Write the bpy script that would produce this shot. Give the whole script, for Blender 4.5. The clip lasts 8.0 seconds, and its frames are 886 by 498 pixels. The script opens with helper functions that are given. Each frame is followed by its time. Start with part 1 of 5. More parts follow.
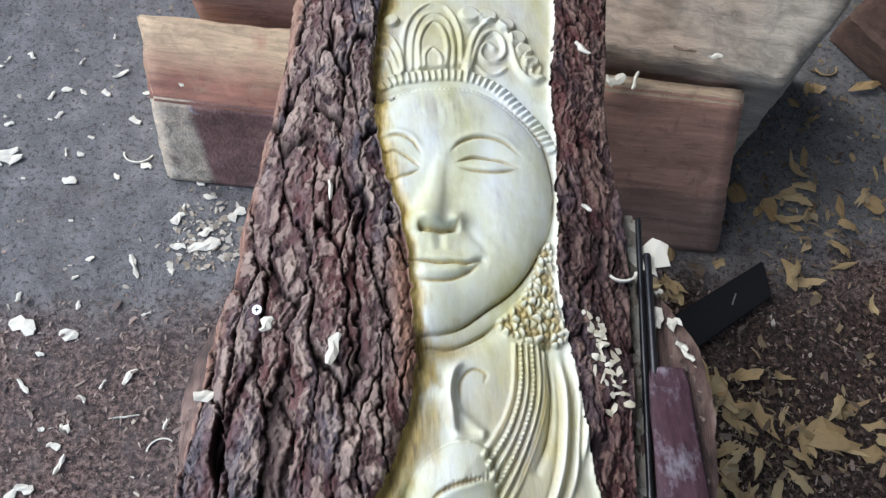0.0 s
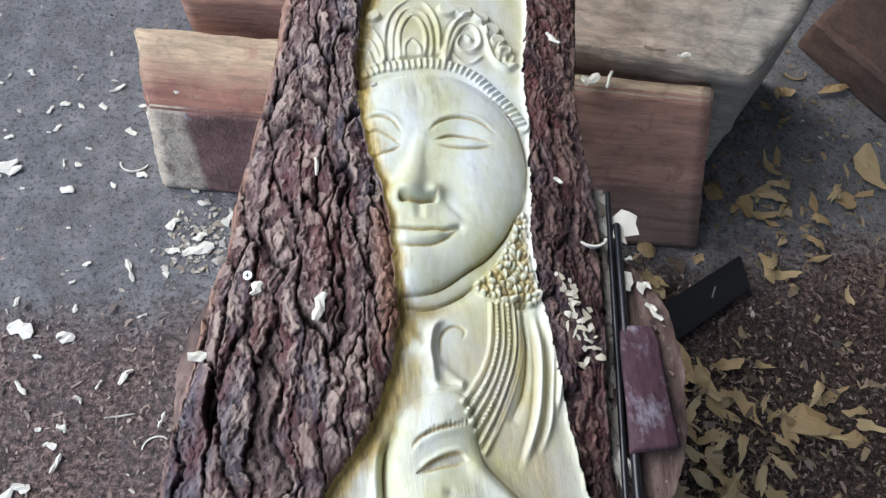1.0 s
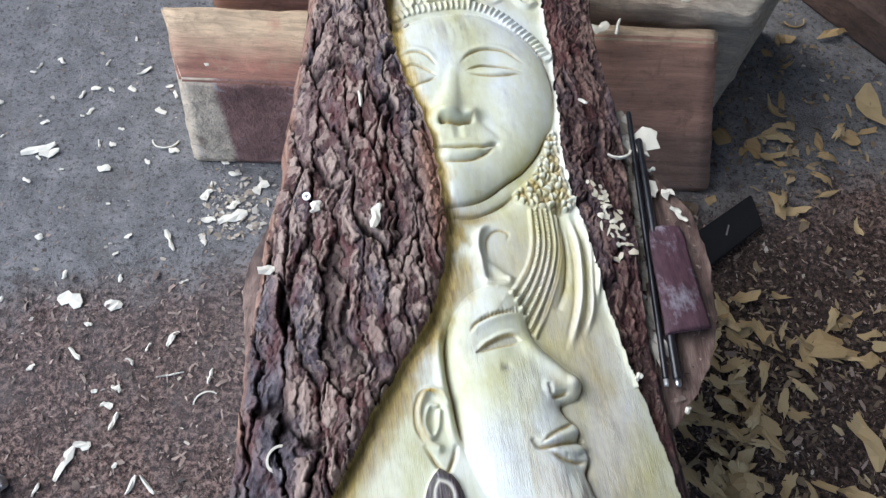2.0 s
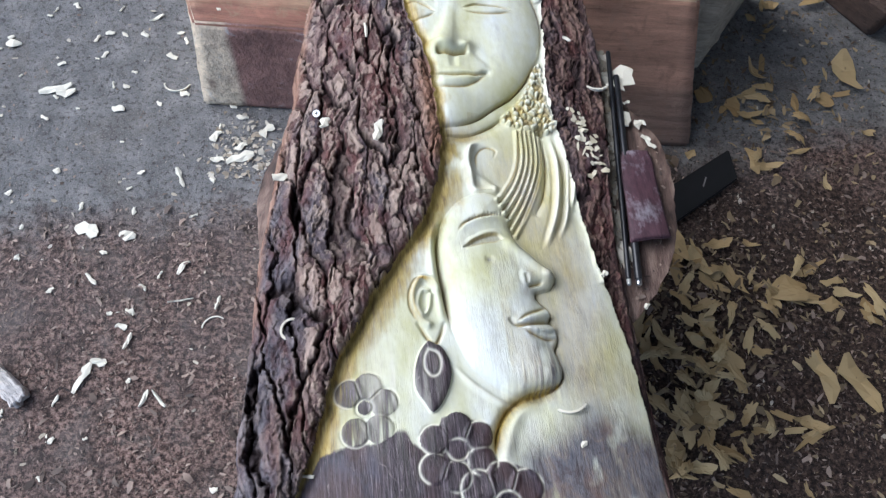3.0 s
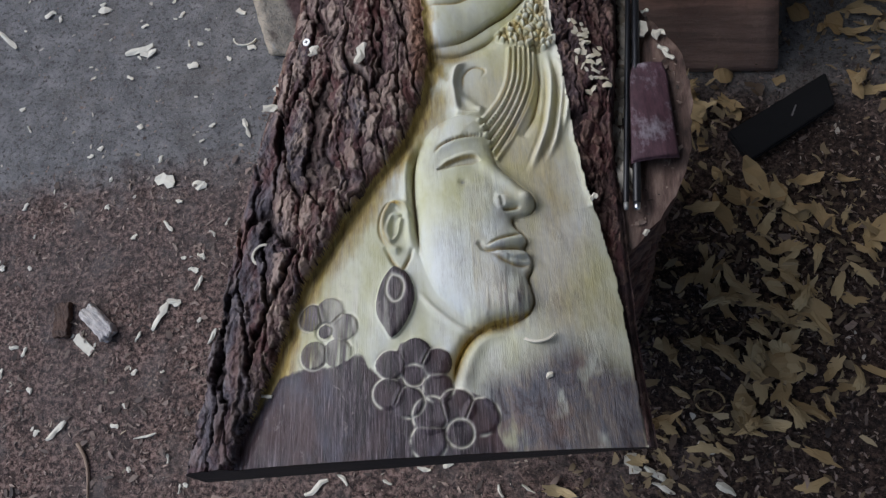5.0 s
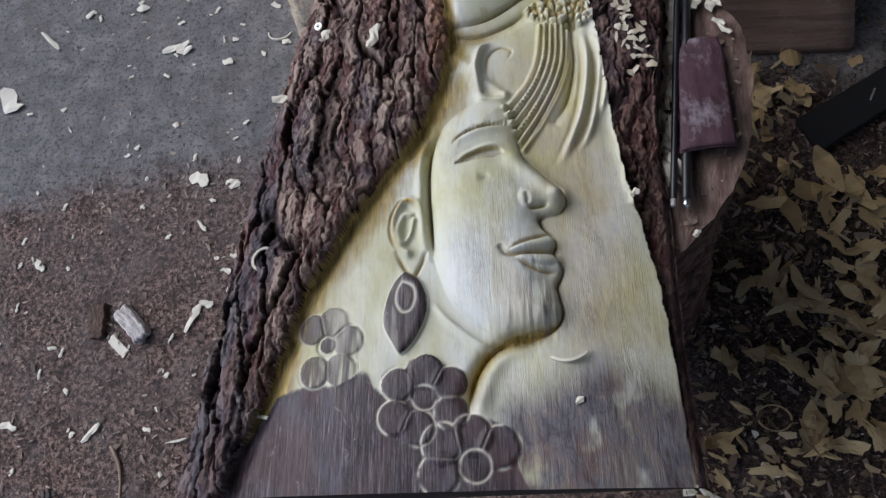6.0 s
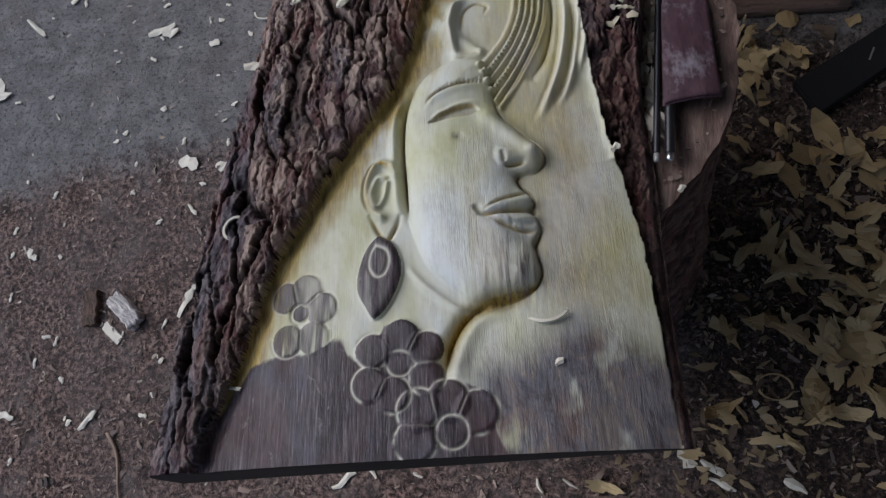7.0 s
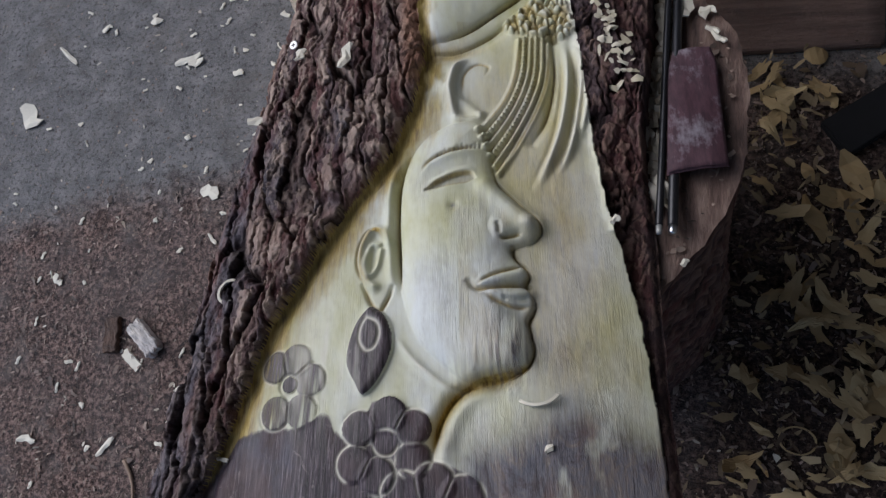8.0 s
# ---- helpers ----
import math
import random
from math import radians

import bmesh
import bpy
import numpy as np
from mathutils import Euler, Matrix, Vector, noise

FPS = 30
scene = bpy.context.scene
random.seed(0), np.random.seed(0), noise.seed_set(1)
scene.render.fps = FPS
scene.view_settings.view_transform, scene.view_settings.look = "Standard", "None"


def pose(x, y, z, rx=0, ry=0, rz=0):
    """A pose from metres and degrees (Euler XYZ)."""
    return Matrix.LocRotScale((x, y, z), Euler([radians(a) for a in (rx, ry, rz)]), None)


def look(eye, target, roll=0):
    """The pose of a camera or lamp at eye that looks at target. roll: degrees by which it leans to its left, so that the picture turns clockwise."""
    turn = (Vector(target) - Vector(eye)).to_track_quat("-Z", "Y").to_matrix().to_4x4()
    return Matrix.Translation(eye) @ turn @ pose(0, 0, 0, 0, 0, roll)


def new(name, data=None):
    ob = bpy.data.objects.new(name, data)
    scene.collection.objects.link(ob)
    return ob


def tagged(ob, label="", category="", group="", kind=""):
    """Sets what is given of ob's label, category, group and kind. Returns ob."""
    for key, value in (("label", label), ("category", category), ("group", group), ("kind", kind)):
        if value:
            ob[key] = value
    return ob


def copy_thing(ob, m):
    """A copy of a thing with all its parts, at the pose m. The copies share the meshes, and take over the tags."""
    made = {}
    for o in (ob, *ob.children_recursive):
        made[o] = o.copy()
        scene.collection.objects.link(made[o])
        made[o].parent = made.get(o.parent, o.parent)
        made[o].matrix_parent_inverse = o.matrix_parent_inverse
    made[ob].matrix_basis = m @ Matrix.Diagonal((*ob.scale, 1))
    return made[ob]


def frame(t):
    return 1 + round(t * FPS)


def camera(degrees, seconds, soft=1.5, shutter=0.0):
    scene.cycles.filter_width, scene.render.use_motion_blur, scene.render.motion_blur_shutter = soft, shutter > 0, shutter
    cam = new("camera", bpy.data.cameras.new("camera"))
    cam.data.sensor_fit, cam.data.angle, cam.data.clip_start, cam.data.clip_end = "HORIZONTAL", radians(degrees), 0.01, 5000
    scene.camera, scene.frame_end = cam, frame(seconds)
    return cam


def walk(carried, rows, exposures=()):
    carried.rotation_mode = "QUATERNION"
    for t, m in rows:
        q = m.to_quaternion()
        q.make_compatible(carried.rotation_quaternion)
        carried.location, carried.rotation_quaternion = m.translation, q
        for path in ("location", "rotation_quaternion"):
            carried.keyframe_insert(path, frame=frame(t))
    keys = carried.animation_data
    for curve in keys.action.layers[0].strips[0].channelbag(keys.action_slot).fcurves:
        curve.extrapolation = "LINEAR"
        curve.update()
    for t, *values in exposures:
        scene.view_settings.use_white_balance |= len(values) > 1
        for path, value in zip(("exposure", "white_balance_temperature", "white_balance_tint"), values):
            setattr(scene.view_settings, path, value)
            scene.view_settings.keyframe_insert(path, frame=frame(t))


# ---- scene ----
# camera: a hand-held phone, pointing steeply down
cam = camera(66.7, 8.0, soft=1.35)
PATH = [
    (0, (0.087, 0.106, 1.668), (0.094, 0.774, -0.217), 8.0),
    (0.5, (0.093, 0.068, 1.686), (0.099, 0.752, -0.194), 7.1),
    (1, (0.118, 0.01, 1.689), (0.127, 0.768, -0.162), 7.0),
    (1.5, (0.112, -0.048, 1.706), (0.096, 0.729, -0.137), 3.8),
    (1.7, (0.096, -0.082, 1.704), (0.085, 0.683, -0.144), 2.6),
    (2.8, (0.056, -0.255, 1.79), (0.078, 0.475, -0.072), 4.8),
    (3, (0.084, -0.275, 1.795), (0.099, 0.417, -0.081), 5.8),
    (3.5, (0.161, -0.297, 1.806), (0.125, 0.3, -0.103), 3.0),
    (4, (0.226, -0.292, 1.79), (0.088, 0.296, -0.117), -6.5),
    (4.5, (0.259, -0.302, 1.761), (-0.001, 0.255, -0.142), -18.0),
    (4.7, (0.288, -0.298, 1.752), (-0.021, 0.259, -0.144), -23.1),
    (5.8, (0.318, -0.257, 1.638), (-0.168, 0.259, -0.231), -37.1),
    (6, (0.328, -0.248, 1.624), (-0.2, 0.269, -0.234), -39.0),
    (6.5, (0.347, -0.25, 1.595), (-0.202, 0.245, -0.264), -41.9),
    (7, (0.357, -0.264, 1.582), (-0.188, 0.216, -0.281), -43.3),
    (7.5, (0.364, -0.258, 1.573), (-0.273, 0.225, -0.26), -47.2),
    (8, (0.389, -0.187, 1.574), (-0.249, 0.304, -0.257), -45.9),
]
EXPOSURES = [(0, 0.80, 5620, 8), (1.7, 0.86, 5600, 8), (3.0, 0.88, 5600, 8), (3.5, 0.38, 5720, 9), (4.0, 0.02, 5780, 10), (4.5, -0.03, 5780, 10), (6.0, 0.17, 5840, 12), (6.5, 0.06, 5840, 12), (7.0, -0.18, 5840, 12), (7.5, -0.17, 5840, 12), (8.0, -0.06, 5840, 12)]
walk(cam, [(t, look(eye, target, roll)) for t, eye, target, roll in PATH], EXPOSURES)

# ---- light: open daylight from the side of a roofed workshop ----
world = bpy.data.worlds.new("world")
scene.world = world
world.use_nodes = True
wn, wl = world.node_tree.nodes, world.node_tree.links
sky = wn.new("ShaderNodeTexSky")
sky.sky_type, sky.sun_disc = "NISHITA", False
SUN_EL = radians(44)
sky.sun_elevation, sky.sun_rotation = SUN_EL, radians(-75)
sky.altitude, sky.air_density, sky.dust_density = 100, 1.0, 3.0
wl.new(sky.outputs["Color"], wn["Background"].inputs["Color"])
wn["Background"].inputs["Strength"].default_value = 0.15

sun = new("sun", bpy.data.lights.new("sun", "SUN"))
sun.data.energy, sun.data.angle, sun.data.color = 1.5, radians(60), (1.0, 0.98, 0.96)
sun.matrix_world = look((-2.9, 0.8, 2.9), (0, 0, 0))


# ---- materials ----
def nodes_of(name):
    m = bpy.data.materials.new(name)
    m.use_nodes = True
    nt = m.node_tree
    return m, nt, nt.nodes["Principled BSDF"]


def add(nt, kind, **values):
    n = nt.nodes.new(kind)
    for key, value in values.items():
        if key in n.inputs:
            n.inputs[key].default_value = value
    return n


def coords(nt, scale=(1, 1, 1), space="Object"):
    tc = nt.nodes.new("ShaderNodeTexCoord")
    mp = nt.nodes.new("ShaderNodeMapping")
    mp.inputs["Scale"].default_value = scale
    nt.links.new(tc.outputs[space], mp.inputs["Vector"])
    return mp.outputs["Vector"]


def noise_tex(nt, vec, scale, detail=5, rough=0.6, distort=0.0):
    n = add(nt, "ShaderNodeTexNoise", Scale=scale, Detail=detail, Roughness=rough, Distortion=distort)
    nt.links.new(vec, n.inputs["Vector"])
    return n.outputs["Fac"]


def ramp(nt, fac, stops):
    r = nt.nodes.new("ShaderNodeValToRGB")
    e = r.color_ramp.elements
    while len(e) < len(stops):
        e.new(0.5)
    for k, (p, c) in enumerate(stops):
        e[k].position = p
        e[k].color = (*c, 1) if len(c) == 3 else c
    nt.links.new(fac, r.inputs["Fac"])
    return r.outputs["Color"]


def mix(nt, fac, a, b, mode="MIX"):
    n = nt.nodes.new("ShaderNodeMix")
    n.data_type, n.blend_type = "RGBA", mode
    for sock, v in ((n.inputs["Factor"], fac), (n.inputs["A"], a), (n.inputs["B"], b)):
        if isinstance(v, (int, float)):
            sock.default_value = v
        elif isinstance(v, tuple):
            sock.default_value = (*v, 1)
        else:
            nt.links.new(v, sock)
    return n.outputs["Result"]


def calc(nt, op, a, b=0.0, clamp=False):
    n = nt.nodes.new("ShaderNodeMath")
    n.operation, n.use_clamp = op, clamp
    for sock, v in zip(n.inputs, (a, b)):
        if isinstance(v, (int, float)):
            sock.default_value = v
        else:
            nt.links.new(v, sock)
    return n.outputs[0]


def bump(nt, bsdf, height, strength, distance):
    b = add(nt, "ShaderNodeBump", Strength=strength, Distance=distance)
    nt.links.new(height, b.inputs["Height"])
    nt.links.new(b.outputs["Normal"], bsdf.inputs["Normal"])


def masks(nt, name):
    a = nt.nodes.new("ShaderNodeAttribute")
    a.attribute_name = name
    s = nt.nodes.new("ShaderNodeSeparateColor")
    nt.links.new(a.outputs["Color"], s.inputs["Color"])
    return s.outputs[0], s.outputs[1], s.outputs[2], a.outputs["Alpha"]


def carved_wood():
    m, nt, b = nodes_of("carved_wood")
    dark, grey, ochre, pale = masks(nt, "stain")
    grain = noise_tex(nt, coords(nt, (260, 9, 30)), 1.0, 6, 0.65)
    fine = noise_tex(nt, coords(nt, (700, 30, 80)), 1.0, 4, 0.6)
    blot = noise_tex(nt, coords(nt, (9, 5, 5)), 1.0, 5, 0.6)
    base = ramp(nt, blot, [(0.34, (0.44, 0.43, 0.21)), (0.44, (0.55, 0.55, 0.37)), (0.53, (0.60, 0.61, 0.49)), (0.64, (0.63, 0.655, 0.62))])
    hair = noise_tex(nt, coords(nt, (230, 30, 60)), 1.0, 6, 0.72, 0.5)
    some = calc(nt, "ADD", ramp(nt, noise_tex(nt, coords(nt, (8, 6, 6)), 1.0, 4, 0.6), [(0.5, (0.02, 0.02, 0.02)), (0.68, (0.4, 0.4, 0.4))]), calc(nt, "ADD", grey, dark), True)
    base = mix(nt, calc(nt, "MULTIPLY", ramp(nt, hair, [(0.5, (0, 0, 0)), (0.7, (0.5, 0.5, 0.5))]), some), base, (0.40, 0.35, 0.24))
    dirt = noise_tex(nt, coords(nt, (34, 12, 20)), 1.0, 7, 0.7)
    base = mix(nt, ramp(nt, dirt, [(0.54, (0, 0, 0)), (0.74, (0.5, 0.5, 0.5))]), base, (0.34, 0.32, 0.28))
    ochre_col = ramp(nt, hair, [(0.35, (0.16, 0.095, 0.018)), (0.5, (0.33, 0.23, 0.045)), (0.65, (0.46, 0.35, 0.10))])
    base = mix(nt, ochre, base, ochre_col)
    streak = noise_tex(nt, coords(nt, (22, 12, 10)), 1.0, 8, 0.78, 0.9)
    grey_col = ramp(nt, streak, [(0.32, (0.045, 0.034, 0.034)), (0.42, (0.10, 0.082, 0.084)), (0.5, (0.16, 0.155, 0.172)), (0.57, (0.21, 0.172, 0.145)), (0.66, (0.36, 0.34, 0.31))])
    patch = noise_tex(nt, coords(nt, (16, 9, 10)), 1.0, 4, 0.6)
    grey_col = mix(nt, ramp(nt, patch, [(0.56, (0, 0, 0)), (0.66, (0.6, 0.6, 0.6))]), grey_col, (0.2, 0.12, 0.085))
    blue = noise_tex(nt, coords(nt, (19, 11, 12)), 1.0, 5, 0.65)
    grey_col = mix(nt, ramp(nt, blue, [(0.57, (0, 0, 0)), (0.66, (0.6, 0.6, 0.6))]), grey_col, (0.115, 0.125, 0.15))
    threads = noise_tex(nt, coords(nt, (480, 22, 60)), 1.0, 5, 0.7, 0.3)
    grey_col = mix(nt, ramp(nt, threads, [(0.46, (0, 0, 0)), (0.62, (0.5, 0.5, 0.5))]), grey_col, (0.07, 0.055, 0.055))
    ragged = calc(nt, "MULTIPLY", calc(nt, "SUBTRACT", threads, 0.5), 2.4)
    grey = calc(nt, "MULTIPLY", grey, calc(nt, "ADD", calc(nt, "ADD", grey, 0.15), calc(nt, "MULTIPLY", ragged, 0.4)), True)
    base = mix(nt, grey, base, grey_col)
    dark_col = ramp(nt, threads, [(0.40, (0.010, 0.007, 0.009)), (0.49, (0.032, 0.021, 0.026)), (0.57, (0.075, 0.055, 0.066)), (0.68, (0.21, 0.175, 0.185))])
    dark_col = mix(nt, ramp(nt, patch, [(0.46, (0, 0, 0)), (0.64, (0.6, 0.6, 0.6))]), dark_col, (0.075, 0.038, 0.036))
    dark_col = mix(nt, ramp(nt, blue, [(0.54, (0, 0, 0)), (0.68, (0.6, 0.6, 0.6))]), dark_col, (0.075, 0.072, 0.1))
    scuff = noise_tex(nt, coords(nt, (60, 34, 40)), 1.0, 7, 0.75, 1.2)
    dark_col = mix(nt, ramp(nt, scuff, [(0.60, (0, 0, 0)), (0.68, (0.7, 0.7, 0.7))]), dark_col, (0.23, 0.19, 0.18))
    dark = calc(nt, "ADD", calc(nt, "MULTIPLY", calc(nt, "SUBTRACT", dark, 0.5), 2.6), calc(nt, "ADD", 0.5, calc(nt, "MULTIPLY", ragged, 0.7)), True)
    base = mix(nt, dark, base, dark_col)
    base = mix(nt, pale, base, (0.66, 0.64, 0.53))
    # loose fibres left by the gouge
    fibre = noise_tex(nt, coords(nt, (900, 38, 90)), 1.0, 3, 0.6, 0.8)
    xyz = nt.nodes.new("ShaderNodeSeparateXYZ")
    nt.links.new(coords(nt), xyz.inputs["Vector"])
    unsanded = nt.nodes.new("ShaderNodeMapRange")
    unsanded.inputs["From Min"].default_value, unsanded.inputs["From Max"].default_value = 0.30, 0.05
    unsanded.inputs["To Min"].default_value, unsanded.inputs["To Max"].default_value = 0.12, 0.8
    nt.links.new(xyz.outputs["Y"], unsanded.inputs["Value"])
    tufts = noise_tex(nt, coords(nt, (26, 13, 15)), 1.0, 4, 0.6)
    raw = calc(nt, "MULTIPLY", unsanded.outputs["Result"], ramp(nt, tufts, [(0.42, (0.10, 0.10, 0.10)), (0.66, (1, 1, 1))]))
    base = mix(nt, calc(nt, "MULTIPLY", raw, ramp(nt, fibre, [(0.60, (0, 0, 0)), (0.70, (0.5, 0.5, 0.5))])), base, (0.2, 0.165, 0.12))
    base = mix(nt, calc(nt, "MULTIPLY", raw, ramp(nt, fibre, [(0.30, (0.3, 0.3, 0.3)), (0.38, (0, 0, 0))])), base, (0.7, 0.69, 0.6))
    nt.links.new(base, b.inputs["Base Color"])
    nt.links.new(calc(nt, "ADD", calc(nt, "MULTIPLY", fine, 0.25), 0.42), b.inputs["Roughness"])
    relief = calc(nt, "ADD", calc(nt, "MULTIPLY", fine, 0.5), calc(nt, "MULTIPLY", hair, calc(nt, "ADD", calc(nt, "MULTIPLY", some, 2.0), 0.3)))
    bump(nt, b, calc(nt, "MULTIPLY", calc(nt, "ADD", raw, 0.15), calc(nt, "SUBTRACT", relief, calc(nt, "MULTIPLY", fibre, 0.6))), 0.6, 0.0018)
    return m


def bark_mat(name, lo, mid, hi, tan):
    m, nt, b = nodes_of(name)
    crack, tone, inner, flake = masks(nt, "stain")
    n1 = noise_tex(nt, coords(nt, (45, 22, 40)), 1.0, 7, 0.7, 0.6)
    n2 = noise_tex(nt, coords(nt, (240, 110, 200)), 1.0, 5, 0.7)
    n3 = noise_tex(nt, coords(nt, (14, 7, 14)), 1.0, 4, 0.6)
    col = ramp(nt, n1, [(0.34, lo), (0.48, mid), (0.62, hi)])
    col = mix(nt, calc(nt, "MULTIPLY", tone, 0.85), col, ramp(nt, n1, [(0.4, (0.03, 0.028, 0.036)), (0.55, (0.105, 0.102, 0.12)), (0.68, (0.19, 0.185, 0.2))]))
    col = mix(nt, ramp(nt, n3, [(0.48, (0, 0, 0)), (0.62, (0.65, 0.65, 0.65))]), col, (0.125, 0.046, 0.04))
    col = mix(nt, calc(nt, "MULTIPLY", flake, 0.8), col, tan)
    col = mix(nt, ramp(nt, n2, [(0.62, (0, 0, 0)), (0.78, (0.5, 0.5, 0.5))]), col, tan)
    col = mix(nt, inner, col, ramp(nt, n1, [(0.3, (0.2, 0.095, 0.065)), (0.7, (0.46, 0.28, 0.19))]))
    # furrows go near black: the shade inside them is put into the colour
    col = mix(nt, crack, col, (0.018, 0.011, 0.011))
    nt.links.new(col, b.inputs["Base Color"])
    b.inputs["Roughness"].default_value = 0.85
    b.inputs["Specular IOR Level"].default_value = 0.25
    bump(nt, b, calc(nt, "ADD", n2, calc(nt, "MULTIPLY", n1, 1.2)), 0.9, 0.004)
    return m


def timber_mat(name, stops, scale=(3, 45, 45), rough=0.75, cuts=0.0):
    m, nt, b = nodes_of(name)
    n1 = noise_tex(nt, coords(nt, scale), 1.0, 6, 0.65, 0.4)
    n2 = noise_tex(nt, coords(nt, tuple(6 * s for s in scale)), 1.0, 4, 0.6)
    n3 = noise_tex(nt, coords(nt, (6, 7, 9)), 1.0, 4, 0.55)
    col = ramp(nt, calc(nt, "ADD", calc(nt, "MULTIPLY", n1, 0.5), calc(nt, "MULTIPLY", n3, 0.5)), stops)
    col = mix(nt, calc(nt, "MULTIPLY", n2, 0.5), col, tuple(0.45 * c for c in stops[0][1]))
    nt.links.new(col, b.inputs["Base Color"])
    b.inputs["Roughness"].default_value = rough
    bump(nt, b, calc(nt, "ADD", n1, n2), 0.5, 0.004)
    return m


def plain_mat(name, col, rough=0.6, metal=0.0, vary=0.25, scale=60, per_object=False, spec=0.4):
    m, nt, b = nodes_of(name)
    n = noise_tex(nt, coords(nt), scale, 5, 0.65)
    c = mix(nt, calc(nt, "MULTIPLY", n, vary * 2), tuple(min(1, c * 1.15) for c in col), tuple(c * (1 - vary) * 0.7 for c in col))
    if per_object:
        oi = nt.nodes.new("ShaderNodeObjectInfo")
        c = mix(nt, ramp(nt, oi.outputs["Random"], [(0.0, (0, 0, 0)), (1.0, (0.75, 0.75, 0.75))]), c, tuple(x * y for x, y in zip(col, (0.62, 0.5, 0.36))))
    nt.links.new(c, b.inputs["Base Color"])
    b.inputs["Roughness"].default_value, b.inputs["Metallic"].default_value = rough, metal
    b.inputs["Specular IOR Level"].default_value = spec
    bump(nt, b, n, 0.3, 0.001)
    return m


def scrap_mat(name, light, deep):
    m, nt, b = nodes_of(name)
    g = nt.nodes.new("ShaderNodeNewGeometry")
    n = noise_tex(nt, coords(nt), 120, 4, 0.6)
    c = mix(nt, g.outputs["Random Per Island"], light, deep)
    c = mix(nt, calc(nt, "MULTIPLY", n, 0.5), c, tuple(0.6 * x for x in deep))
    nt.links.new(c, b.inputs["Base Color"])
    b.inputs["Roughness"].default_value = 0.75
    return m


def ground_mat():
    m, nt, b = nodes_of("workshop_ground")
    xyz = nt.nodes.new("ShaderNodeSeparateXYZ")
    vec = coords(nt)
    nt.links.new(vec, xyz.inputs["Vector"])
    big = noise_tex(nt, vec, 2.2, 5, 0.6)
    mid = noise_tex(nt, vec, 14, 6, 0.65)
    grit = noise_tex(nt, vec, 70, 6, 0.75)
    fine = noise_tex(nt, vec, 210, 3, 0.7)
    # the worn concrete floor gives way to dirt and sawdust along a slanting line
    line = calc(nt, "SUBTRACT", calc(nt, "SUBTRACT", xyz.outputs["Y"], calc(nt, "MULTIPLY", xyz.outputs["X"], 0.22)), 0.57)
    line = calc(nt, "ADD", line, calc(nt, "MULTIPLY", calc(nt, "SUBTRACT", mid, 0.5), 0.22))
    line = calc(nt, "ADD", line, calc(nt, "MULTIPLY", calc(nt, "SUBTRACT", grit, 0.5), 0.12))
    line = calc(nt, "ADD", line, calc(nt, "MULTIPLY", calc(nt, "SUBTRACT", big, 0.5), 0.25))
    fac = nt.nodes.new("ShaderNodeMapRange")
    fac.inputs["From Min"].default_value, fac.inputs["From Max"].default_value = -0.07, 0.07
    nt.links.new(line, fac.inputs["Value"])
    conc = ramp(nt, mid, [(0.32, (0.125, 0.122, 0.12)), (0.5, (0.182, 0.178, 0.175)), (0.66, (0.26, 0.252, 0.243))])
    conc = mix(nt, ramp(nt, grit, [(0.39, (0.95, 0.95, 0.95)), (0.485, (0, 0, 0))]), conc, (0.065, 0.06, 0.056))
    conc = mix(nt, ramp(nt, noise_tex(nt, vec, 5, 6, 0.7, 0.8), [(0.52, (0, 0, 0)), (0.66, (0.5, 0.5, 0.5))]), conc, (0.14, 0.125, 0.11))
    conc = mix(nt, ramp(nt, fine, [(0.56, (0, 0, 0)), (0.66, (0.8, 0.8, 0.8))]), conc, (0.32, 0.3, 0.26))
    dirt = ramp(nt, grit, [(0.41, (0.015, 0.010, 0.009)), (0.5, (0.125, 0.078, 0.064)), (0.58, (0.33, 0.225, 0.185))])
    dirt = mix(nt, ramp(nt, fine, [(0.55, (0, 0, 0)), (0.66, (0.85, 0.85, 0.85))]), dirt, (0.3, 0.23, 0.18))
    dirt = mix(nt, ramp(nt, mid, [(0.36, (0.75, 0.75, 0.75)), (0.5, (0, 0, 0))]), dirt, (0.035, 0.024, 0.02))
    dirt = mix(nt, ramp(nt, noise_tex(nt, vec, 6, 5, 0.65), [(0.52, (0, 0, 0)), (0.66, (0.55, 0.55, 0.55))]), dirt, (0.17, 0.15, 0.135))
    dirt = mix(nt, ramp(nt, big, [(0.4, (0, 0, 0)), (0.62, (0.4, 0.4, 0.4))]), dirt, (0.12, 0.105, 0.1))
    # darker soil right of the stump, with the shade there painted in as well
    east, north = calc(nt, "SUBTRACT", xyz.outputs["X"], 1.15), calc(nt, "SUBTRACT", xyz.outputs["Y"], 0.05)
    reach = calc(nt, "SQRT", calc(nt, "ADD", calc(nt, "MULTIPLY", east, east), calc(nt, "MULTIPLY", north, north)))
    shaded_soil = calc(nt, "ADD", calc(nt, "SUBTRACT", 0.86, reach), calc(nt, "MULTIPLY", calc(nt, "SUBTRACT", noise_tex(nt, vec, 5, 6, 0.65), 0.5), 0.9))
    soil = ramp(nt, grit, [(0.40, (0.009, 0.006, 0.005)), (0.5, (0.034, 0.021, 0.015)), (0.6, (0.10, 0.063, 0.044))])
    dirt = mix(nt, ramp(nt, shaded_soil, [(0.0, (0, 0, 0)), (0.28, (0.85, 0.85, 0.85))]), dirt, soil)
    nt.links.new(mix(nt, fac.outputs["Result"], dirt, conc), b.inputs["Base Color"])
    b.inputs["Roughness"].default_value = 0.9
    b.inputs["Specular IOR Level"].default_value = 0.25
